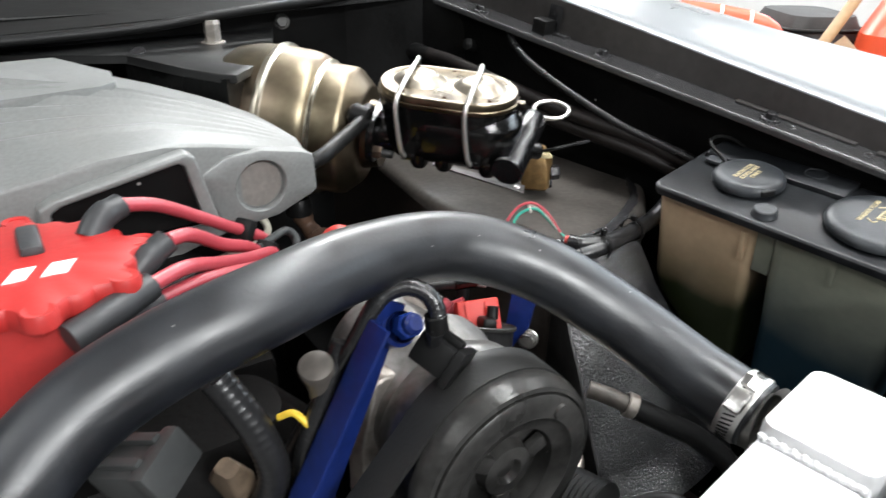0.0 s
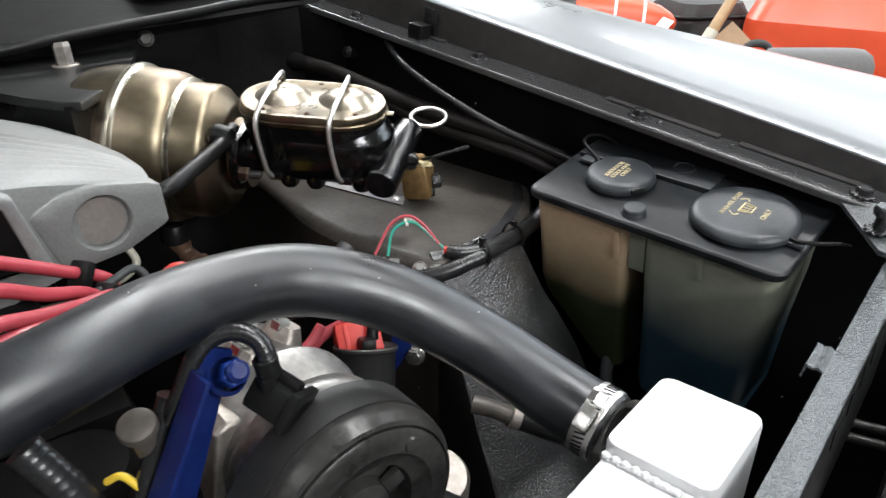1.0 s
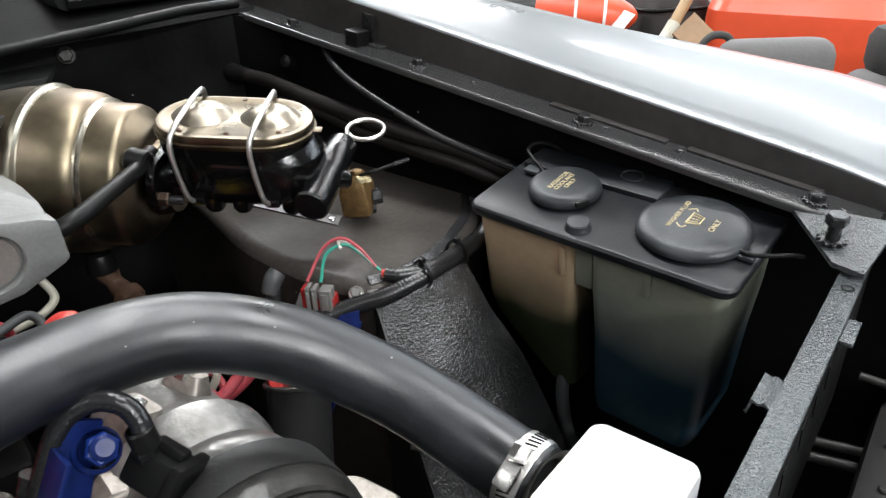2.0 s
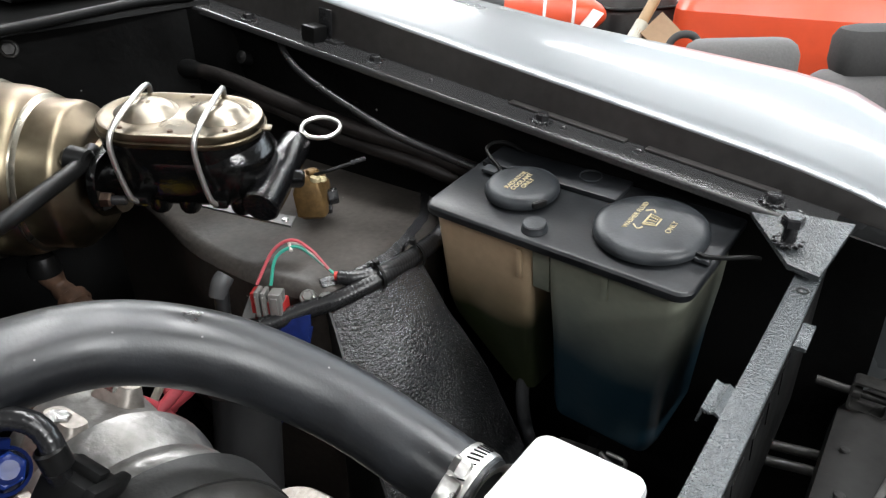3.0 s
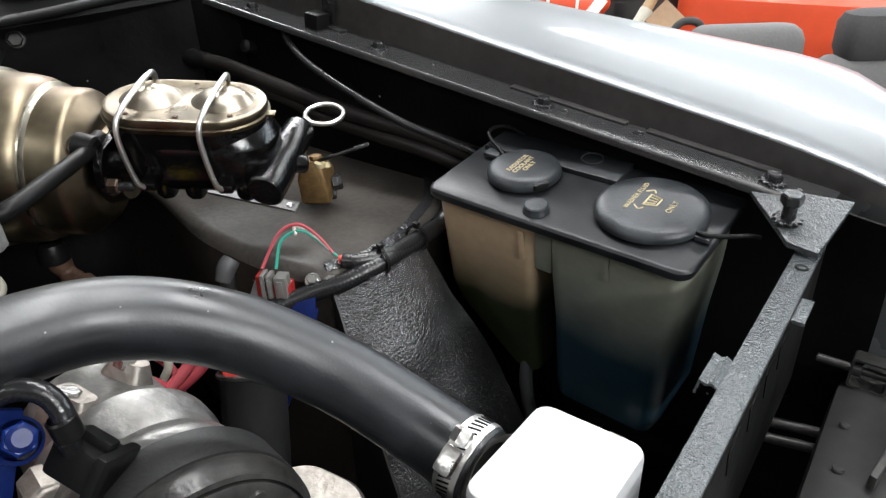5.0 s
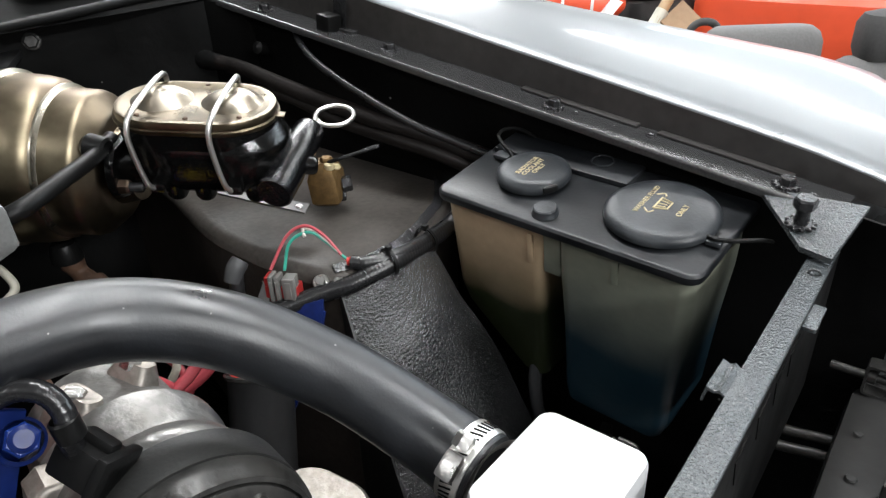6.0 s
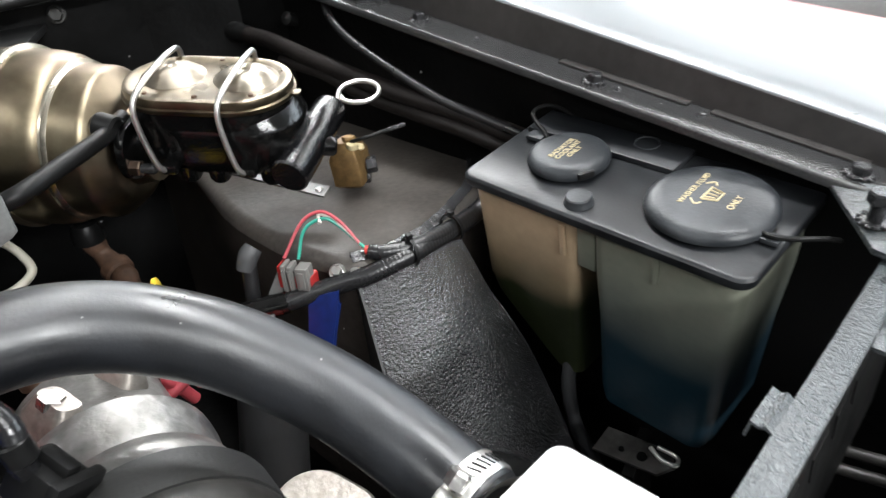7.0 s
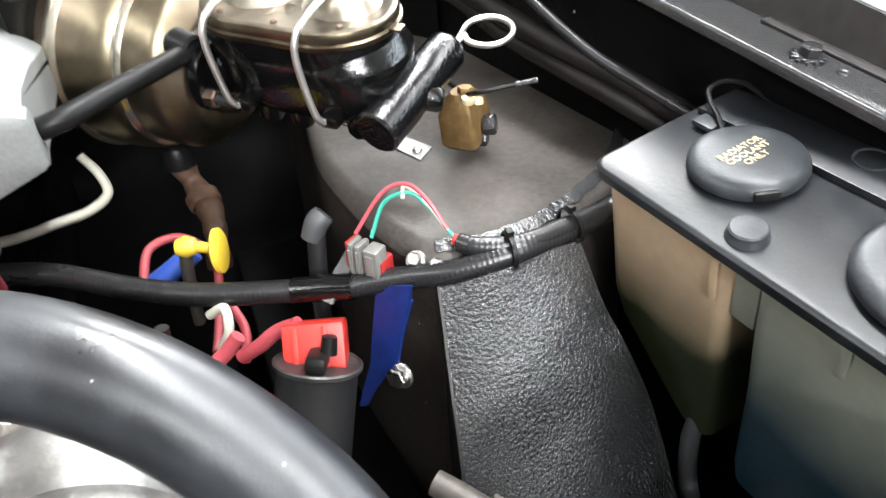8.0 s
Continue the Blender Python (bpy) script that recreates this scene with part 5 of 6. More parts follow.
def casting_bracket():
    t = thing("compressor_bracket", "brown-stained cast bracket between blue bracket and belt", "bracket", axes((-0.186, 0.240, 0.945), (0, 1, -0.1), (0, 0.1, 1), (1, 0, 0)))
    o = [(-0.020, 0.040), (-0.012, 0.046), (0.006, 0.044), (0.018, 0.030), (0.022, 0.0), (0.016, -0.03), (-0.004, -0.06), (-0.02, -0.06), (-0.024, -0.01)]
    part("casting", prism(o, -0.02, 0.004, 0.004, 3), M_DULLCAST, t)
    part("raised_web", prism([(-0.012, 0.030), (0.004, 0.032), (0.012, 0.0), (0.002, -0.04), (-0.012, -0.04), (-0.014, 0.0)], 0.003, 0.010, 0.003, 2), M_DULLCAST, t)
    part("web_bolt", hexhead(0.006, 0.006, m=Matrix.Translation((0.012, -0.004, 0.004))), M_ZINC, t, smooth=False)


casting_bracket()


def lower_engine():
    t = thing("engine_block", "dark cast engine block and front cover, shade in the colour", "engine")
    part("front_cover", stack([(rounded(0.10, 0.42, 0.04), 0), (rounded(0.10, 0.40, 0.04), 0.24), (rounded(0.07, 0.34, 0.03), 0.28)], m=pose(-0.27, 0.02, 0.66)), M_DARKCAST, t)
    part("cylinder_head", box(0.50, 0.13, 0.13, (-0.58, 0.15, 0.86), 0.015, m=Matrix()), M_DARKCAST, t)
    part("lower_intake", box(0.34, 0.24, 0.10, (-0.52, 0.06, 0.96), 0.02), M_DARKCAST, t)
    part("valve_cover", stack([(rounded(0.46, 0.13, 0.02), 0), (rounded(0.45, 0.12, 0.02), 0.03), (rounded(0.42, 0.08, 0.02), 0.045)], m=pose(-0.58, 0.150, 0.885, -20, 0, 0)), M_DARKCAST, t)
    s = thing("thermostat_cap", "dull silver round sender cap on the engine", "cap", along((-0.172, 0.184, 1.026), (0.35, -0.2, 1)))
    part("cap_disc", lathe([(0.0001, 0.003), (0.008, 0.0025), (0.0098, 0.0015), (0.0102, 0.0), (0.0102, -0.004), (0.007, -0.006), (0.007, -0.07)], 28), M_TANCAST, s)
    g = thing("grey_connector", "grey plastic connector block low beside the hose", "connector", pose(-0.205, 0.088, 0.975, 15, -20, 35))
    part("connector_body", box(0.045, 0.032, 0.022, (0, 0, 0), 0.004), M_GREYPL, g)
    part("connector_rib", box(0.040, 0.006, 0.006, (0, 0.008, 0.013), 0.002), M_GREYPL, g)
    part("connector_rib", box(0.040, 0.006, 0.006, (0, -0.008, 0.013), 0.002), M_GREYPL, g)
    part("connector_cap", box(0.012, 0.036, 0.026, (0.022, 0, 0), 0.003), M_GREYPL, g)
    for pts, rr, mt, nm, lb in (([(-0.20, 0.135, 1.02), (-0.185, 0.15, 0.985), (-0.18, 0.155, 0.95), (-0.19, 0.14, 0.91), (-0.22, 0.12, 0.86)], 0.011, M_RUBBER, "heater_hose", "black corrugated heater hose beside the engine"),
                                ([(-0.18, 0.205, 1.03), (-0.176, 0.19, 1.0), (-0.178, 0.175, 0.96), (-0.19, 0.17, 0.9)], 0.008, M_RUBBER, "heater_hose", "black corrugated heater hose beside the engine"),
                                ([(-0.19, 0.165, 0.985), (-0.183, 0.172, 0.99), (-0.174, 0.178, 0.984)], 0.0022, M_YELLOW, "yellow_wire", "thin yellow wire loop"),
                                ([(-0.12, 0.30, 0.86), (-0.09, 0.36, 0.88), (-0.06, 0.385, 0.90), (-0.03, 0.36, 0.90)], 0.009, M_RUBBER, "lower_hose", "black rubber hose below the radiator tank")):
        h = thing(nm, lb, "hose" if "hose" in nm else "wire")
        part("run", ribbed(pts, rr * 0.9, 0.005) if nm == "heater_hose" else tube(pts, rr, 12), M_LOOM if nm == "heater_hose" else mt, h)
    q = thing("cast_bracket", "tan stained cast bracket on the engine front", "bracket", pose(-0.20, 0.135, 0.945, 20, 10, 30))
    part("bracket_body", stack([(rounded(0.022, 0.015, 0.004), -0.03), (rounded(0.026, 0.018, 0.005), 0.0), (rounded(0.014, 0.011, 0.004), 0.013)]), M_BRASSDULL, q)
    w = thing("aluminium_cover", "rounded bare aluminium cover plate low in the bay", "cover", pose(-0.200, 0.386, 0.838, 8, 6, 20))
    part("cover_plate", stack([(oval(0.032, 0.03, 40, 0.02), -0.05), (oval(0.034, 0.032, 40, 0.02), 0.0), (oval(0.031, 0.029, 40, 0.02), 0.004)]), M_DULLCAST, w)
    part("cover_seal", tube([(-0.05, -0.026, 0.006), (0.0, -0.034, 0.008), (0.05, -0.024, 0.006)], 0.004, 8), M_RUBBER, w)
    i = thing("ribbed_idler", "black ribbed idler pulley low behind the radiator", "pulley", along((-0.098, 0.338, 0.892), (1, 0.25, 0.15)))
    prof = []
    for k in range(9):
        prof += [(0.024, -0.022 + k * 0.004), (0.0218, -0.020 + k * 0.004)]
    part("idler_drum", lathe([(0.0001, -0.024), (0.024, -0.024)] + prof + [(0.024, 0.014), (0.012, 0.016), (0.0001, 0.016)], 40), M_BELT, i)


lower_engine()


# ---- wiring and small parts by the wheelhouse ----
def wiring():
    t = thing("main_wiring_loom", "ribbed black wiring loom along the wheelhouse edge", "loom")
    part("loom_run", ribbed([(-0.335, 0.705, 0.992), (-0.315, 0.665, 0.972), (-0.305, 0.625, 0.958), (-0.297, 0.58, 0.955), (-0.291, 0.548, 0.955), (-0.293, 0.527, 0.952), (-0.302, 0.50, 0.945), (-0.318, 0.475, 0.938), (-0.335, 0.44, 0.930), (-0.355, 0.40, 0.925), (-0.38, 0.34, 0.925), (-0.40, 0.30, 0.93), (-0.43, 0.24, 0.942), (-0.46, 0.16, 0.94)], 0.0085), M_LOOM, t)
    part("tape_wrap", tube([(-0.334, 0.442, 0.9302), (-0.345, 0.42, 0.928), (-0.353, 0.404, 0.9255)], 0.0095, 14), M_MC, t, "shiny black tape wrap")
    s = thing("branch_loom", "thin taped black branch loom with three wires", "loom")
    part("branch_run", ribbed([(-0.340, 0.71, 0.976), (-0.323, 0.675, 0.964), (-0.307, 0.63, 0.960), (-0.297, 0.585, 0.959), (-0.293, 0.55, 0.959), (-0.302, 0.522, 0.959), (-0.313, 0.512, 0.959)], 0.0068), M_LOOM, s)
    for k, (mt, dx, dz, nm) in enumerate(((M_REDWIRE, 0.0, 0.002, "red_wire"), (M_GREEN, 0.004, -0.003, "green_wire"), (M_WIREWHITE, -0.003, -0.001, "pale_wire"))):
        end = [(-0.349 + 0.010 * k, 0.452 + 0.008 * k, 0.962)] if k < 2 else [(-0.340, 0.485, 0.986)]
        mid = [(-0.352 + dx, 0.474, 0.984 + dz)] if k < 2 else []
        part(nm, tube([(-0.313, 0.512, 0.960), (-0.320, 0.508, 0.966), (-0.332, 0.500, 0.982 + dz), (-0.345 + dx, 0.490, 0.991 + dz)] + mid + end, 0.0015, 8), mt, s)
    part("red_sleeve", tube([(-0.309, 0.517, 0.9605), (-0.315, 0.510, 0.9605)], 0.004, 10, smooth=False), M_RED, s)
    for c, d in (((-0.2925, 0.540, 0.956), (0.1, 1, 0)), ((-0.299, 0.590, 0.957), (-0.15, 1, 0.05))):
        z = thing("cable_tie", "black plastic cable tie round the looms", "cable tie", along(c, d))
        part("tie_band", lathe([(0.0125, -0.0015), (0.0138, -0.0015), (0.0138, 0.0015), (0.0125, 0.0015)], 24, closed=True), M_RUBBER, z)
        part("tie_head", box(0.006, 0.006, 0.005, (0, 0.014, 0), 0.001), M_RUBBER, z)
    c = thing("relay_connector", "red and clear plastic fuse connector", "connector", pose(-0.3385, 0.457, 0.944, 0, 0, 38))
    part("red_base", box(0.030, 0.015, 0.022, (0, 0, -0.004), 0.002), M_DEEPRED, c)
    part("red_base", box(0.005, 0.013, 0.012, (-0.0128, 0, 0.009), 0.0015), M_DEEPRED, c)
    for x, w, h in ((-0.0075, 0.0042, 0.025), (-0.0018, 0.0042, 0.024), (0.0085, 0.0110, 0.022)):
        cap = part("clear_cap", box(w, 0.013, h, (x, -0.0045, 0.006), 0.0014), M_CLEAR, c)
        part("cap_ridge", box(w * 0.5, 0.002, h * 0.7, (x, -0.0115, 0.006), 0.0006), M_CLEAR, cap)
    for k, p in enumerate(((-0.322, 0.485, 0.946), (-0.310, 0.497, 0.945))):
        bolt("ground_bolt", "bright zinc ground bolt beside the loom", along(p, (0.5, -0.4, 0.7)), 0.005, 0.006, 0.0075, M_ZINC, "ground bolts")
    k = thing("vent_post", "black rubber capped post on the wheelhouse side", "post")
    part("post_stem", tube([(-0.362, 0.420, 0.875), (-0.366, 0.424, 0.92), (-0.371, 0.429, 0.957)], 0.0066, 18), M_LOOM, k)
    part("post_tip", tube([(-0.371, 0.425, 0.952), (-0.372, 0.430, 0.962), (-0.3725, 0.434, 0.966), (-0.373, 0.437, 0.9685)], 0.0084, 18, n=5, radius=lambda q: 0.92 + 0.12 * math.sin(math.pi * q)), M_GREYBOOT, k, "moulded elbow cap")
    f = thing("flat_strap", "bare grey metal strap behind the loom", "strap", pose(-0.345, 0.437, 0.935, 30, 0, 35))
    part("strap", box(0.012, 0.045, 0.003, (0, 0, 0), 0.001), M_STRAP, f)
    b = thing("red_terminal_cover", "red plastic terminal cover below the loom", "cover", pose(-0.324, 0.409, 0.906, -34, 0, 72))
    part("cover_shell", box(0.042, 0.026, 0.044, (0, 0, -0.012), 0.003), M_RED, b)
    for x in (-0.012, 0.008):
        part("cover_ridge", box(0.004, 0.002, 0.040, (x, -0.0138, -0.012), 0.001), M_RED, b)
    n = thing("filter_canister", "black canister with a scuffed steel rim", "canister", along((-0.302, 0.405, 0.903), (-0.38, 0.33, 1)))
    part("canister_body", lathe([(0.027, -0.13), (0.027, -0.004), (0.0285, -0.002)], 36), M_CANISTER, n)
    part("canister_rim", lathe([(0.0285, -0.004), (0.0296, -0.003), (0.0298, -0.0005), (0.0285, 0.0006), (0.0272, -0.0012)], 36), M_PULLEY, n, "scuffed bare metal rim")
    part("canister_top", lathe([(0.0275, -0.001), (0.02, -0.004), (0.0001, -0.004)], 36), M_CANISTER, n)
    part("spout", box(0.014, 0.03, 0.012, (0, 0.002, 0.002), 0.004, m=pose(0, 0, 0, 0, 0, 20)), M_RUBBER, n)
    part("spout_tip", lathe([(0.006, 0), (0.005, 0.012), (0.0001, 0.0125)], 12, m=pose(-0.006, -0.002, 0.006)), M_RUBBER, n)
    u = thing("blue_strap", "blue painted flat steel strap", "strap")
    part("strap", sheet([[(-0.3245, 0.4575, 0.933), (-0.3050, 0.4755, 0.941)], [(-0.3224, 0.4548, 0.9227), (-0.3025, 0.4730, 0.9314)], [(-0.3200, 0.4490, 0.897), (-0.3030, 0.4650, 0.905)], [(-0.3184, 0.4442, 0.8709), (-0.3030, 0.4585, 0.8785)], [(-0.3200, 0.436, 0.846), (-0.3120, 0.4435, 0.850)], [(-0.3208, 0.4312, 0.8292), (-0.3160, 0.4355, 0.8315)]], 0.003), M_BLUE, u)
    part("strap_edge", tube([(-0.3020, 0.4725, 0.931), (-0.3025, 0.4645, 0.905), (-0.3025, 0.458, 0.8785)], 0.0018, 8), M_BLUE, u)
    bolt("panel_bolt", "bright zinc bolt in the black side panel", along((-0.301, 0.459, 0.868), (0.6, -0.75, 0.2)), 0.008, 0.006, 0.011, M_ZINC)
    y = thing("dipstick_handle", "yellow plastic T-shaped dipstick handle", "dipstick")
    part("handle_disc", lathe([(0.0001, -0.0030), (0.0150, -0.0030), (0.0172, -0.0016), (0.0172, 0.0016), (0.0150, 0.0030), (0.0001, 0.0030)], 32, m=along((-0.418, 0.362, 0.931), (0.30, 0.95, 0.05))), M_YELLOW, y)
    part("handle_stem", tube([(-0.418, 0.362, 0.932), (-0.423, 0.352, 0.934), (-0.427, 0.342, 0.935)], 0.0042, 12, n=4), M_YELLOW, y)
    part("handle_knob", lathe([(0.0001, -0.009), (0.006, -0.007), (0.0085, 0.0), (0.006, 0.007), (0.0001, 0.009)], 18, m=along((-0.428, 0.340, 0.935), (0.3, 0.9, 0))), M_YELLOW, y)
    part("dipstick_tube", tube([(-0.431, 0.338, 0.930), (-0.437, 0.334, 0.90), (-0.445, 0.33, 0.85)], 0.005, 10), M_TANCAST, y)
    e = thing("brown_line_fitting", "rusty brown elbow fitting below the booster", "fitting")
    part("elbow_tube", tube([(-0.60, 0.345, 0.925), (-0.592, 0.352, 0.90), (-0.565, 0.36, 0.885), (-0.54, 0.36, 0.872), (-0.53, 0.355, 0.84)], 0.0145, 14, radius=lambda q: 0.78 + 0.13 * math.sin(q * 21.0) * math.sin(q * 9.0)), M_BROWN, e)
    part("elbow_collar", lathe([(0.013, -0.006), (0.016, -0.004), (0.016, 0.006), (0.013, 0.008)], 18, m=along((-0.575, 0.357, 0.89), (0.8, 0.2, -0.4))), M_BROWN, e)
    part("elbow_boot", lathe([(0.016, 0.0), (0.0155, 0.012), (0.012, 0.02)], 18, m=along((-0.60, 0.345, 0.918), (0, 0, 1))), M_RUBBER, e)
    for pts, rr, mt, nm, lb in (([(-0.45, 0.30, 0.90), (-0.47, 0.31, 0.915), (-0.48, 0.335, 0.912), (-0.465, 0.355, 0.895), (-0.43, 0.35, 0.875), (-0.39, 0.34, 0.86)], 0.0035, M_REDWIRE, "red_cable", "dark red cable looped below the booster"),
                                ([(-0.452, 0.343, 0.914), (-0.45, 0.325, 0.904), (-0.45, 0.303, 0.892)], 0.0085, M_BLUEPL, "blue_cable_boot", "blue plastic boot on a cable"),
                                ([(-0.37, 0.345, 0.912), (-0.36, 0.356, 0.922), (-0.35, 0.355, 0.910), (-0.352, 0.347, 0.895)], 0.0035, M_CREAM, "pale_cable", "short pale cable loop behind the hose"),
                                ([(-0.33, 0.40, 0.915), (-0.34, 0.385, 0.905), (-0.345, 0.372, 0.893), (-0.352, 0.358, 0.882)], 0.0055, M_REDWIRE, "red_cable", "thick red battery cable behind the hose"),
                                ([(-0.40, 0.36, 0.89), (-0.375, 0.365, 0.885), (-0.35, 0.36, 0.878)], 0.0035, M_REDWIRE, "red_cable", "thin red cable beside the dipstick"),
                                ([(-0.30, 0.362, 0.945), (-0.30, 0.3505, 0.9334), (-0.30, 0.3345, 0.9242), (-0.30, 0.321, 0.9209), (-0.30, 0.300, 0.912)], 0.0048, M_REDWIRE, "red_cable", "thick red battery cable behind the hose"),
                                ([(-0.31, 0.275, 0.985), (-0.302, 0.297, 0.968), (-0.301, 0.3154, 0.9495), (-0.302, 0.333, 0.928), (-0.304, 0.345, 0.905)], 0.0046, M_REDWIRE, "red_cable", "thick red battery cable behind the hose")):
        h = thing(nm, lb, "cable")
        part("run", tube(pts, rr, 12), mt, h)
    w = thing("sensor_loom", "thin ribbed black loom crossing the red cables", "loom")
    part("loom_run", ribbed([(-0.296, 0.324, 0.970), (-0.295, 0.3223, 0.9527), (-0.294, 0.3214, 0.9403), (-0.294, 0.3206, 0.9265), (-0.296, 0.318, 0.90)], 0.0042), M_LOOM, w)


wiring()


def wall_hoses():
    for pts, rr, mt, nm, lb in (([(-0.775, 0.604, 1.057), (-0.72, 0.612, 1.058), (-0.671, 0.619, 1.055), (-0.587, 0.632, 1.043), (-0.474, 0.650, 1.030), (-0.40, 0.668, 1.022), (-0.34, 0.69, 1.008), (-0.30, 0.72, 0.99)], 0.0098, M_WALLHOSE, "wall_hose", "thick black rubber hose along the inner wall"),
                                ([(-0.66, 0.62, 1.035), (-0.589, 0.632, 1.032), (-0.513, 0.643, 1.018), (-0.434, 0.655, 1.012), (-0.375, 0.668, 1.006), (-0.345, 0.682, 0.996), (-0.335, 0.70, 0.985)], 0.0078, M_WALLHOSE, "wall_hose", "thick black rubber hose along the inner wall"),
                                ([(-0.612, 0.662, 1.106), (-0.583, 0.650, 1.093), (-0.539, 0.645, 1.076), (-0.471, 0.652, 1.053), (-0.399, 0.663, 1.032), (-0.347, 0.678, 1.02), (-0.30, 0.70, 1.005), (-0.28, 0.73, 0.99)], 0.0042, M_LOOM, "wall_cable", "black sheathed cable dropping along the wall")):
        h = thing(nm, lb, "hose")
        part("run", tube(pts, rr, 14), mt, h)
    f = thing("hose_fitting", "black fitting on the inner wall hose", "fitting")
    part("fitting_collar", lathe([(0.009, -0.012), (0.0125, -0.010), (0.0125, 0.006), (0.0108, 0.010), (0.0108, 0.03)], 20, m=along((-0.755, 0.607, 1.058), (1, 0.14, 0))), M_RUBBER, f)
    n = thing("wall_stud", "small black stud on the inner wall", "stud", along((-0.68, 0.652, 1.075), (0.3, -0.8, 0.3)))
    part("stud_head", lathe([(0.008, -0.01), (0.008, 0.012), (0.0001, 0.014)], 14), M_RUBBER, n)
    a = thing("refrigerant_line", "black line with a bare aluminium crimped end", "line")
    part("line_run", tube([(-0.175, 0.472, 0.866), (-0.155, 0.495, 0.852), (-0.135, 0.525, 0.832), (-0.11, 0.55, 0.80), (-0.10, 0.56, 0.74)], 0.010, 16), M_RUBBER, a)
    part("crimp_collar", lathe([(0.010, -0.005), (0.0115, -0.004), (0.0115, 0.004), (0.010, 0.005)], 20, m=along((-0.175, 0.472, 0.866), (0.6, 0.6, -0.3))), M_DULLCAST, a)
    part("metal_end", tube([(-0.203, 0.447, 0.876), (-0.19, 0.458, 0.873), (-0.176, 0.471, 0.866)], 0.008, 14), M_TANCAST, a)
    g = thing("reservoir_bracket", "black bracket with holes under the reservoir", "bracket", pose(-0.122, 0.642, 0.784, 14, 0, 20))
    part("bracket_plate", prism([(-0.035, -0.014), (0.022, -0.016), (0.034, -0.004), (0.028, 0.010), (-0.03, 0.012)], 0, 0.004, 0.001), M_PULLEY, g)
    for x in (-0.012, 0.006):
        part("bracket_hole", lathe([(0.0001, 0.0046), (0.0045 if x > 0 else 0.0025, 0.0046), (0.0048 if x > 0 else 0.0028, 0.0038)], 14, m=Matrix.Translation((x, -0.005, 0))), M_BAY, g)
    part("bracket_leg", box(0.01, 0.05, 0.20, (0.0, 0.0, -0.10)), M_BAY, g)
    k = thing("spring_clip", "thin steel spring clip below the reservoir", "clip")
    part("clip_wire", tube([(-0.108, 0.640, 0.802), (-0.095, 0.637, 0.800), (-0.085, 0.643, 0.797), (-0.09, 0.652, 0.796), (-0.106, 0.647, 0.799)], 0.002, 8), M_STEEL, k)


wall_hoses()


def headlamp_bracket():
    t = thing("headlamp_panel", "dull dark grey headlamp mounting panel with a bracket", "panel")
    brim = [(0.070, 0.58, 0.897), (0.0455, 0.721, 0.900), (0.060, 0.785, 0.900)]
    part("panel_top", sheet([brim, [(0.085, 0.588, 0.902), (0.064, 0.718, 0.905), (0.075, 0.78, 0.905)], [(0.16, 0.60, 0.885), (0.16, 0.70, 0.888), (0.16, 0.78, 0.888)]], 0.003), M_DARKPANEL, t)
    part("panel_side", sheet([brim, [(x - 0.002, y - 0.002, 0.88) for x, y, z in brim], [(x + 0.004, y, 0.70) for x, y, z in brim]], 0.003), M_DARKPANEL, t)
    part("bright_strip", box(0.005, 0.085, 0.012, (0.098, 0.665, 0.908), 0.0015), M_PULLEY, t, "bare scuffed metal strip")
    for x, y, r in ((0.066, 0.672, 0.0035), (0.078, 0.626, 0.004)):
        part("panel_rivet", lathe([(r, 0.0), (r * 0.8, 0.0012), (0.0001, 0.0016)], 12, m=Matrix.Translation((x, y, 0.9035))), M_DARKPANEL, t)
    for y0, z0 in ((0.694, 0.862), (0.680, 0.856)):
        q = thing("condenser_pipe", "thin grey metal pipe beside the support bar", "pipe", group="condenser pipes")
        part("pipe_run", tube([(0.010, y0 - 0.006, z0), (0.025, y0, z0), (0.045, y0 + 0.010, z0 - 0.001), (0.07, y0 + 0.02, z0 - 0.004)], 0.0042, 12), M_PULLEY, q)
    u = thing("adjuster_bracket", "square steel adjuster bracket with a screw through it", "bracket", axes((0.062, 0.728, 0.916), (0.985, 0.17, 0), (0, 0, 1), (0.17, -0.985, 0)))
    prof = rounded(0.027, 0.026, 0.003, 2)
    ring = bmesh.new()
    loops = [[ring.verts.new((x, y, z)) for x, y in q] for q, z in ((prof, -0.007), (prof, 0.007), (scaled(prof, 0.86), 0.007), (scaled(prof, 0.86), -0.007))]
    for a, b in zip(loops, loops[1:] + loops[:1]):
        for k in range(len(a)):
            ring.faces.new((a[k], a[(k + 1) % len(a)], b[(k + 1) % len(a)], b[k]))
    part("square_ring", ring, M_PULLEY, u)
    part("bracket_foot", box(0.010, 0.006, 0.012, (-0.004, -0.015, 0), 0.001), M_PULLEY, u)
    part("adjuster_screw", lathe([(0.0001, -0.038), (0.0035, -0.037), (0.0035, -0.012), (0.0055, -0.0115), (0.0055, -0.006), (0.0032, -0.0055), (0.0032, 0.014), (0.0001, 0.014)], 14, m=Matrix.Rotation(radians(90), 4, "Y")), M_PULLEY, u)


headlamp_bracket()


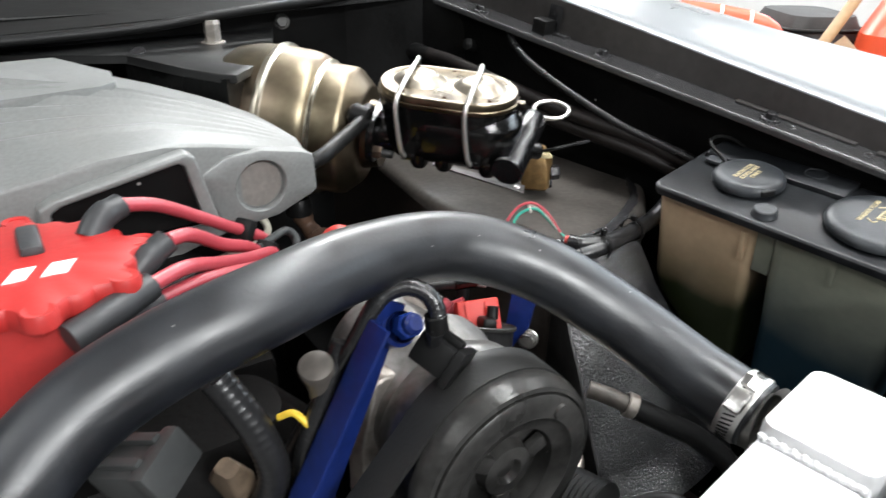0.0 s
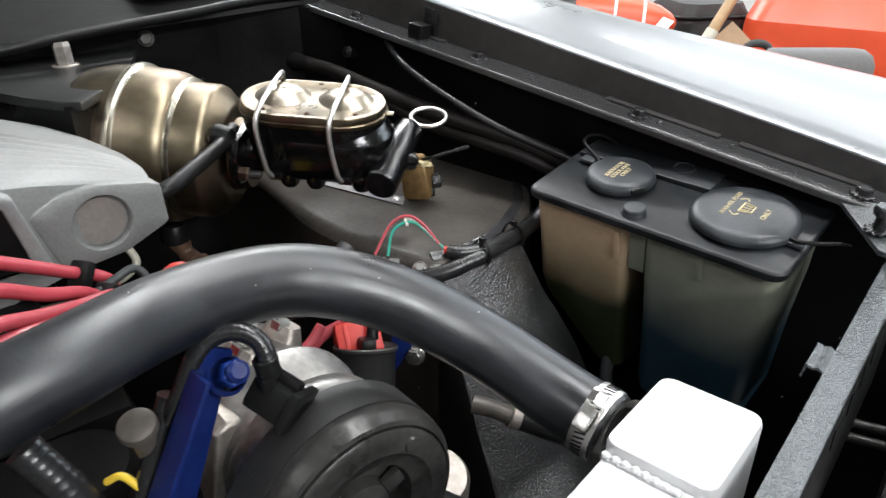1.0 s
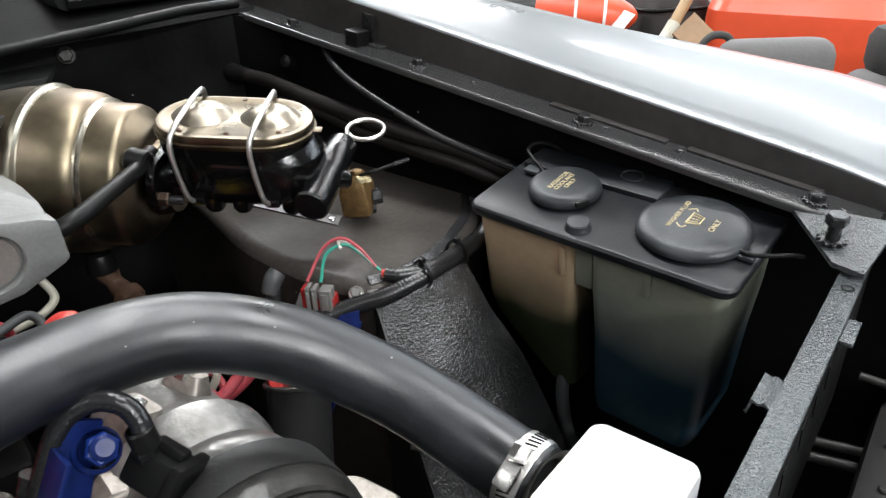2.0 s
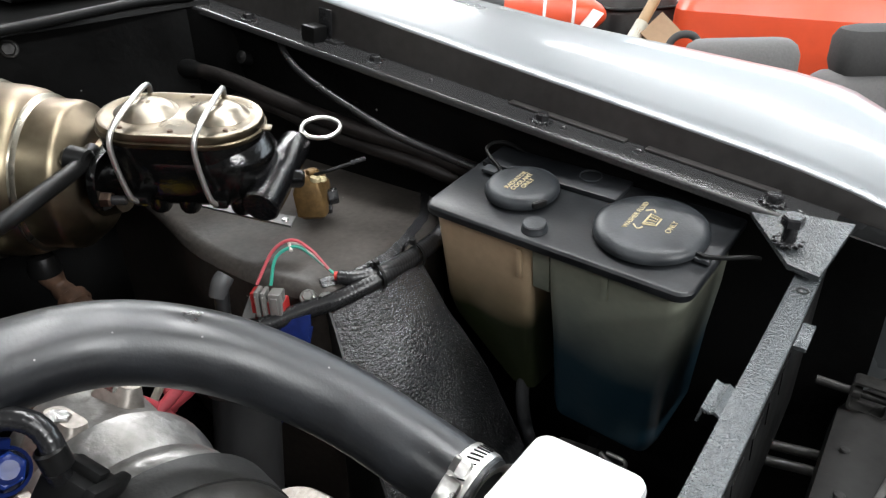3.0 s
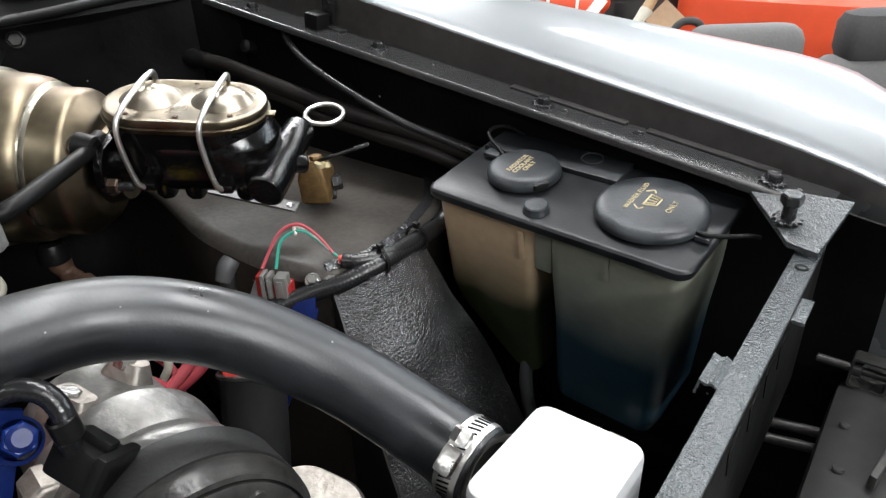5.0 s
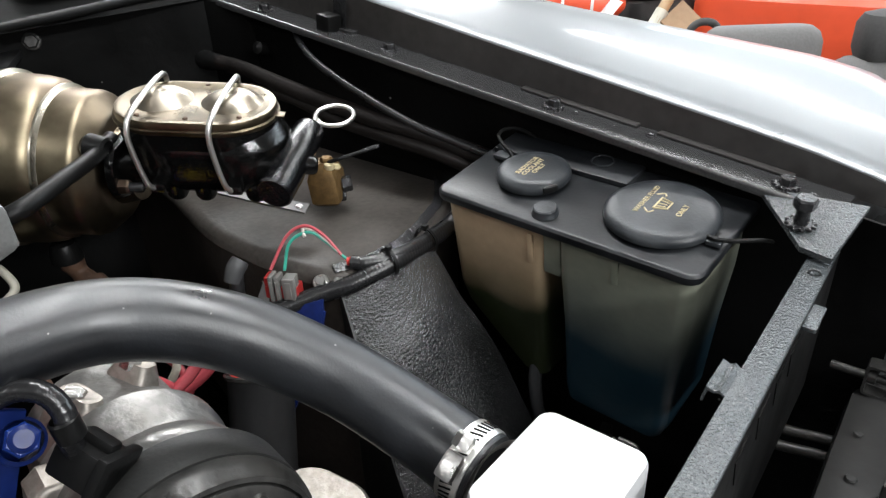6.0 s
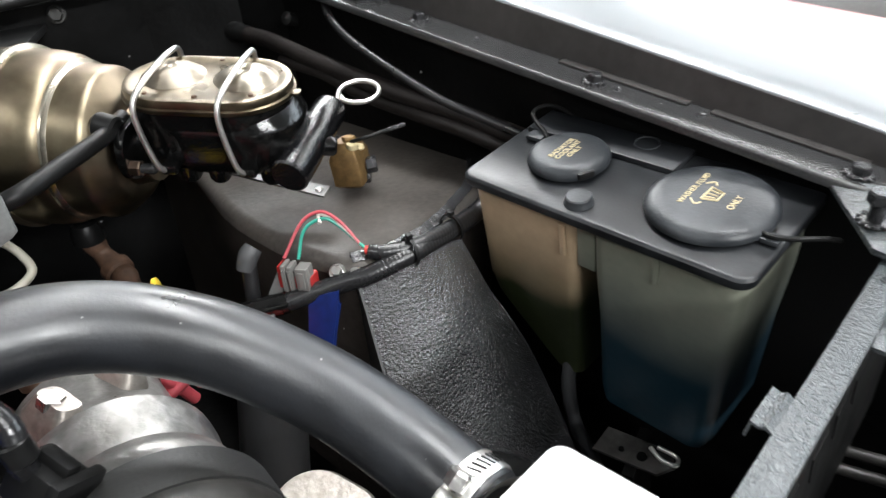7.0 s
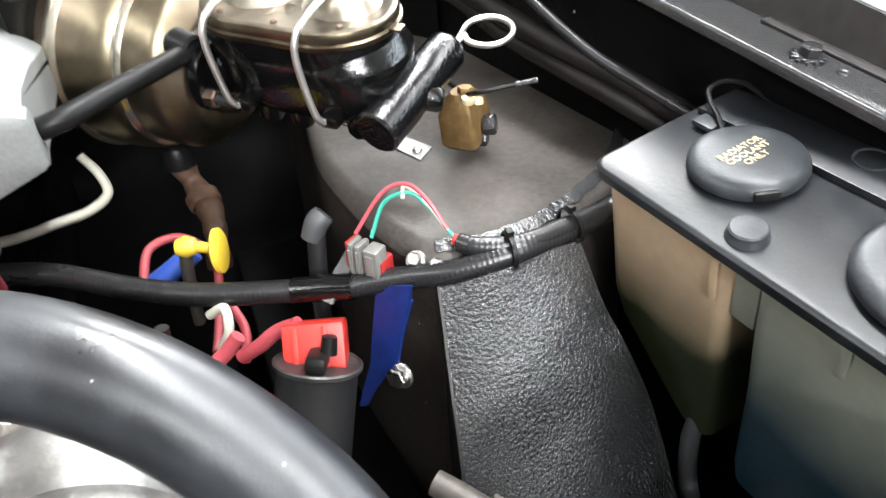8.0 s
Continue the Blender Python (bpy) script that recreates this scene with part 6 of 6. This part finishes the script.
# ---- the shop behind the fender ----
def bench():
    t = thing("workbench", "dark low workbench behind the car", "bench")
    part("bench_top", box(0.98, 0.7, 0.04, (-1.31, 2.05, 0.88), 0.005), M_BAY, t)
    for x in (-1.72, -0.86):
        for y in (1.75, 2.35):
            part("bench_leg", box(0.06, 0.06, 0.86, (x, y, 0.43)), M_BAY, t)
    c = thing("striped_cone", "orange cone with two white stripes lying on the bench", "cone", along((-1.13, 1.66, 0.968), (0.78, 0.62, -0.05)))
    for a, b, r0, r1, mt, nm in ((0.0, 0.10, 0.062, 0.060, M_ORANGE, "cone_body"), (0.10, 0.108, 0.0600, 0.0595, M_WHITE, "white_stripe"), (0.108, 0.175, 0.0595, 0.054, M_ORANGE, "cone_body"), (0.175, 0.183, 0.054, 0.053, M_WHITE, "white_stripe")):
        part(nm, lathe([(r0, a), (r1, b)], 28), mt, c)
    part("cone_tip", lathe([(0.053, 0.183), (0.044, 0.22), (0.028, 0.25), (0.012, 0.265), (0.0001, 0.268)], 28), M_ORANGE, c)
    l = thing("paper_tag", "small white paper tag", "tag", pose(-0.905, 1.735, 0.957, 50, 0, -35))
    part("tag_sheet", box(0.075, 0.055, 0.001), M_WHITE, l)
    b = thing("dark_case", "dark grey padded case on the bench", "case", pose(-0.96, 1.99, 0.955, 0, 0, -30))
    part("case_body", stack([(rounded(0.24, 0.2, 0.05), -0.055), (rounded(0.26, 0.22, 0.05), 0.0), (rounded(0.22, 0.18, 0.05), 0.045)]), M_PAD, b)
    part("case_piping", tube([(x, y, 0.012) for x, y in rounded(0.258, 0.218, 0.05)] + [(0.129, 0.059, 0.012)], 0.005, 8, smooth=False), M_RUBBER, b)
    h = thing("wooden_handle", "pale wooden tool handle leaning on the bench", "handle")
    part("stick", tube([(-0.80, 1.765, 0.915), (-0.795, 1.84, 1.0), (-0.79, 1.93, 1.10)], 0.014, 12), M_WOOD, h)
    part("taped_grip", tube([(-0.803, 1.755, 0.905), (-0.80, 1.785, 0.935), (-0.797, 1.80, 0.955)], 0.0165, 12), M_CREAM, h)
    k = thing("cardboard_piece", "folded brown cardboard piece", "cardboard", pose(-0.76, 1.83, 0.93, 30, 40, 20))
    part("card_sheet", box(0.07, 0.10, 0.004), M_CARD, k)


bench()


def orange_tank():
    t = thing("orange_machine", "large orange-red machine body with a creased panel", "machine", pose(-0.305, 2.300, 0.0, 0, 0, 11.6))
    o = rounded(1.1, 0.62, 0.07, 8)
    part("machine_body", stack([(scaled(o, 0.96), 0.25), (o, 0.35), (o, 0.955), (scaled(o, 0.997, 0.99), 0.976), (scaled(o, 0.985, 0.93), 1.0), (scaled(o, 0.96, 0.80), 1.05), (scaled(o, 0.9, 0.6), 1.09)]), M_ORANGE, t, angle=15)
    for x in (-0.35, 0.35):
        for y in (-0.18, 0.18):
            part("machine_foot", box(0.1, 0.1, 0.26, (x, y, 0.13), 0.01), M_RUBBER, t)
    r = thing("ring_handle", "black and grey round steel handle", "handle")
    part("ring", tube([(-0.600, 1.585, 0.91), (-0.603, 1.585, 0.955), (-0.590, 1.60, 0.977), (-0.568, 1.62, 0.975), (-0.557, 1.63, 0.95), (-0.560, 1.627, 0.91)], 0.008, 10), M_PAD, r)
    part("ring_post", box(0.04, 0.04, 0.9, (-0.58, 1.608, 0.45)), M_RUBBER, r)
    for x, y, z, w, head in ((-0.452, 1.596, 0.988, 0.225, False), (-0.235, 1.775, 0.930, 0.30, True)):
        s = thing("padded_seat", "grey upholstered seat with a dark headrest" if head else "grey upholstered seat with a rounded back", "seat", pose(x, y, 0, 0, 0, 46), "padded seats")
        part("seat_back", stack([(rounded(w - 0.02, 0.07, 0.03), z - 0.45), (rounded(w, 0.08, 0.03), z - 0.06), (rounded(w - 0.002, 0.078, 0.03), z - 0.03), (rounded(w - 0.015, 0.066, 0.03), z - 0.012), (rounded(w - 0.04, 0.046, 0.022), z - 0.003), (rounded(w - 0.09, 0.02, 0.009), z)]), M_PALEPAD, s)
        if head:
            part("headrest", stack([(rounded(w - 0.06, 0.06, 0.025), z - 0.005), (rounded(w - 0.05, 0.085, 0.03), z + 0.015), (rounded(w - 0.05, 0.085, 0.03), z + 0.060), (rounded(w - 0.065, 0.07, 0.03), z + 0.078), (rounded(w - 0.11, 0.03, 0.014), z + 0.085)], m=Matrix.Translation((0.012, 0, 0))), M_PAD, s, "dark grey headrest")
        part("seat_cushion", stack([(rounded(0.24, 0.24, 0.04), 0.40), (rounded(0.26, 0.26, 0.05), 0.44), (rounded(0.22, 0.22, 0.05), 0.50)], m=Matrix.Translation((0, 0.1, 0))), M_PALEPAD, s)
        part("seat_post", lathe([(0.10, 0.0), (0.10, 0.02), (0.03, 0.03), (0.03, 0.41)], 20, m=Matrix.Translation((0, 0.1, 0))), M_RUBBER, s)


orange_tank()
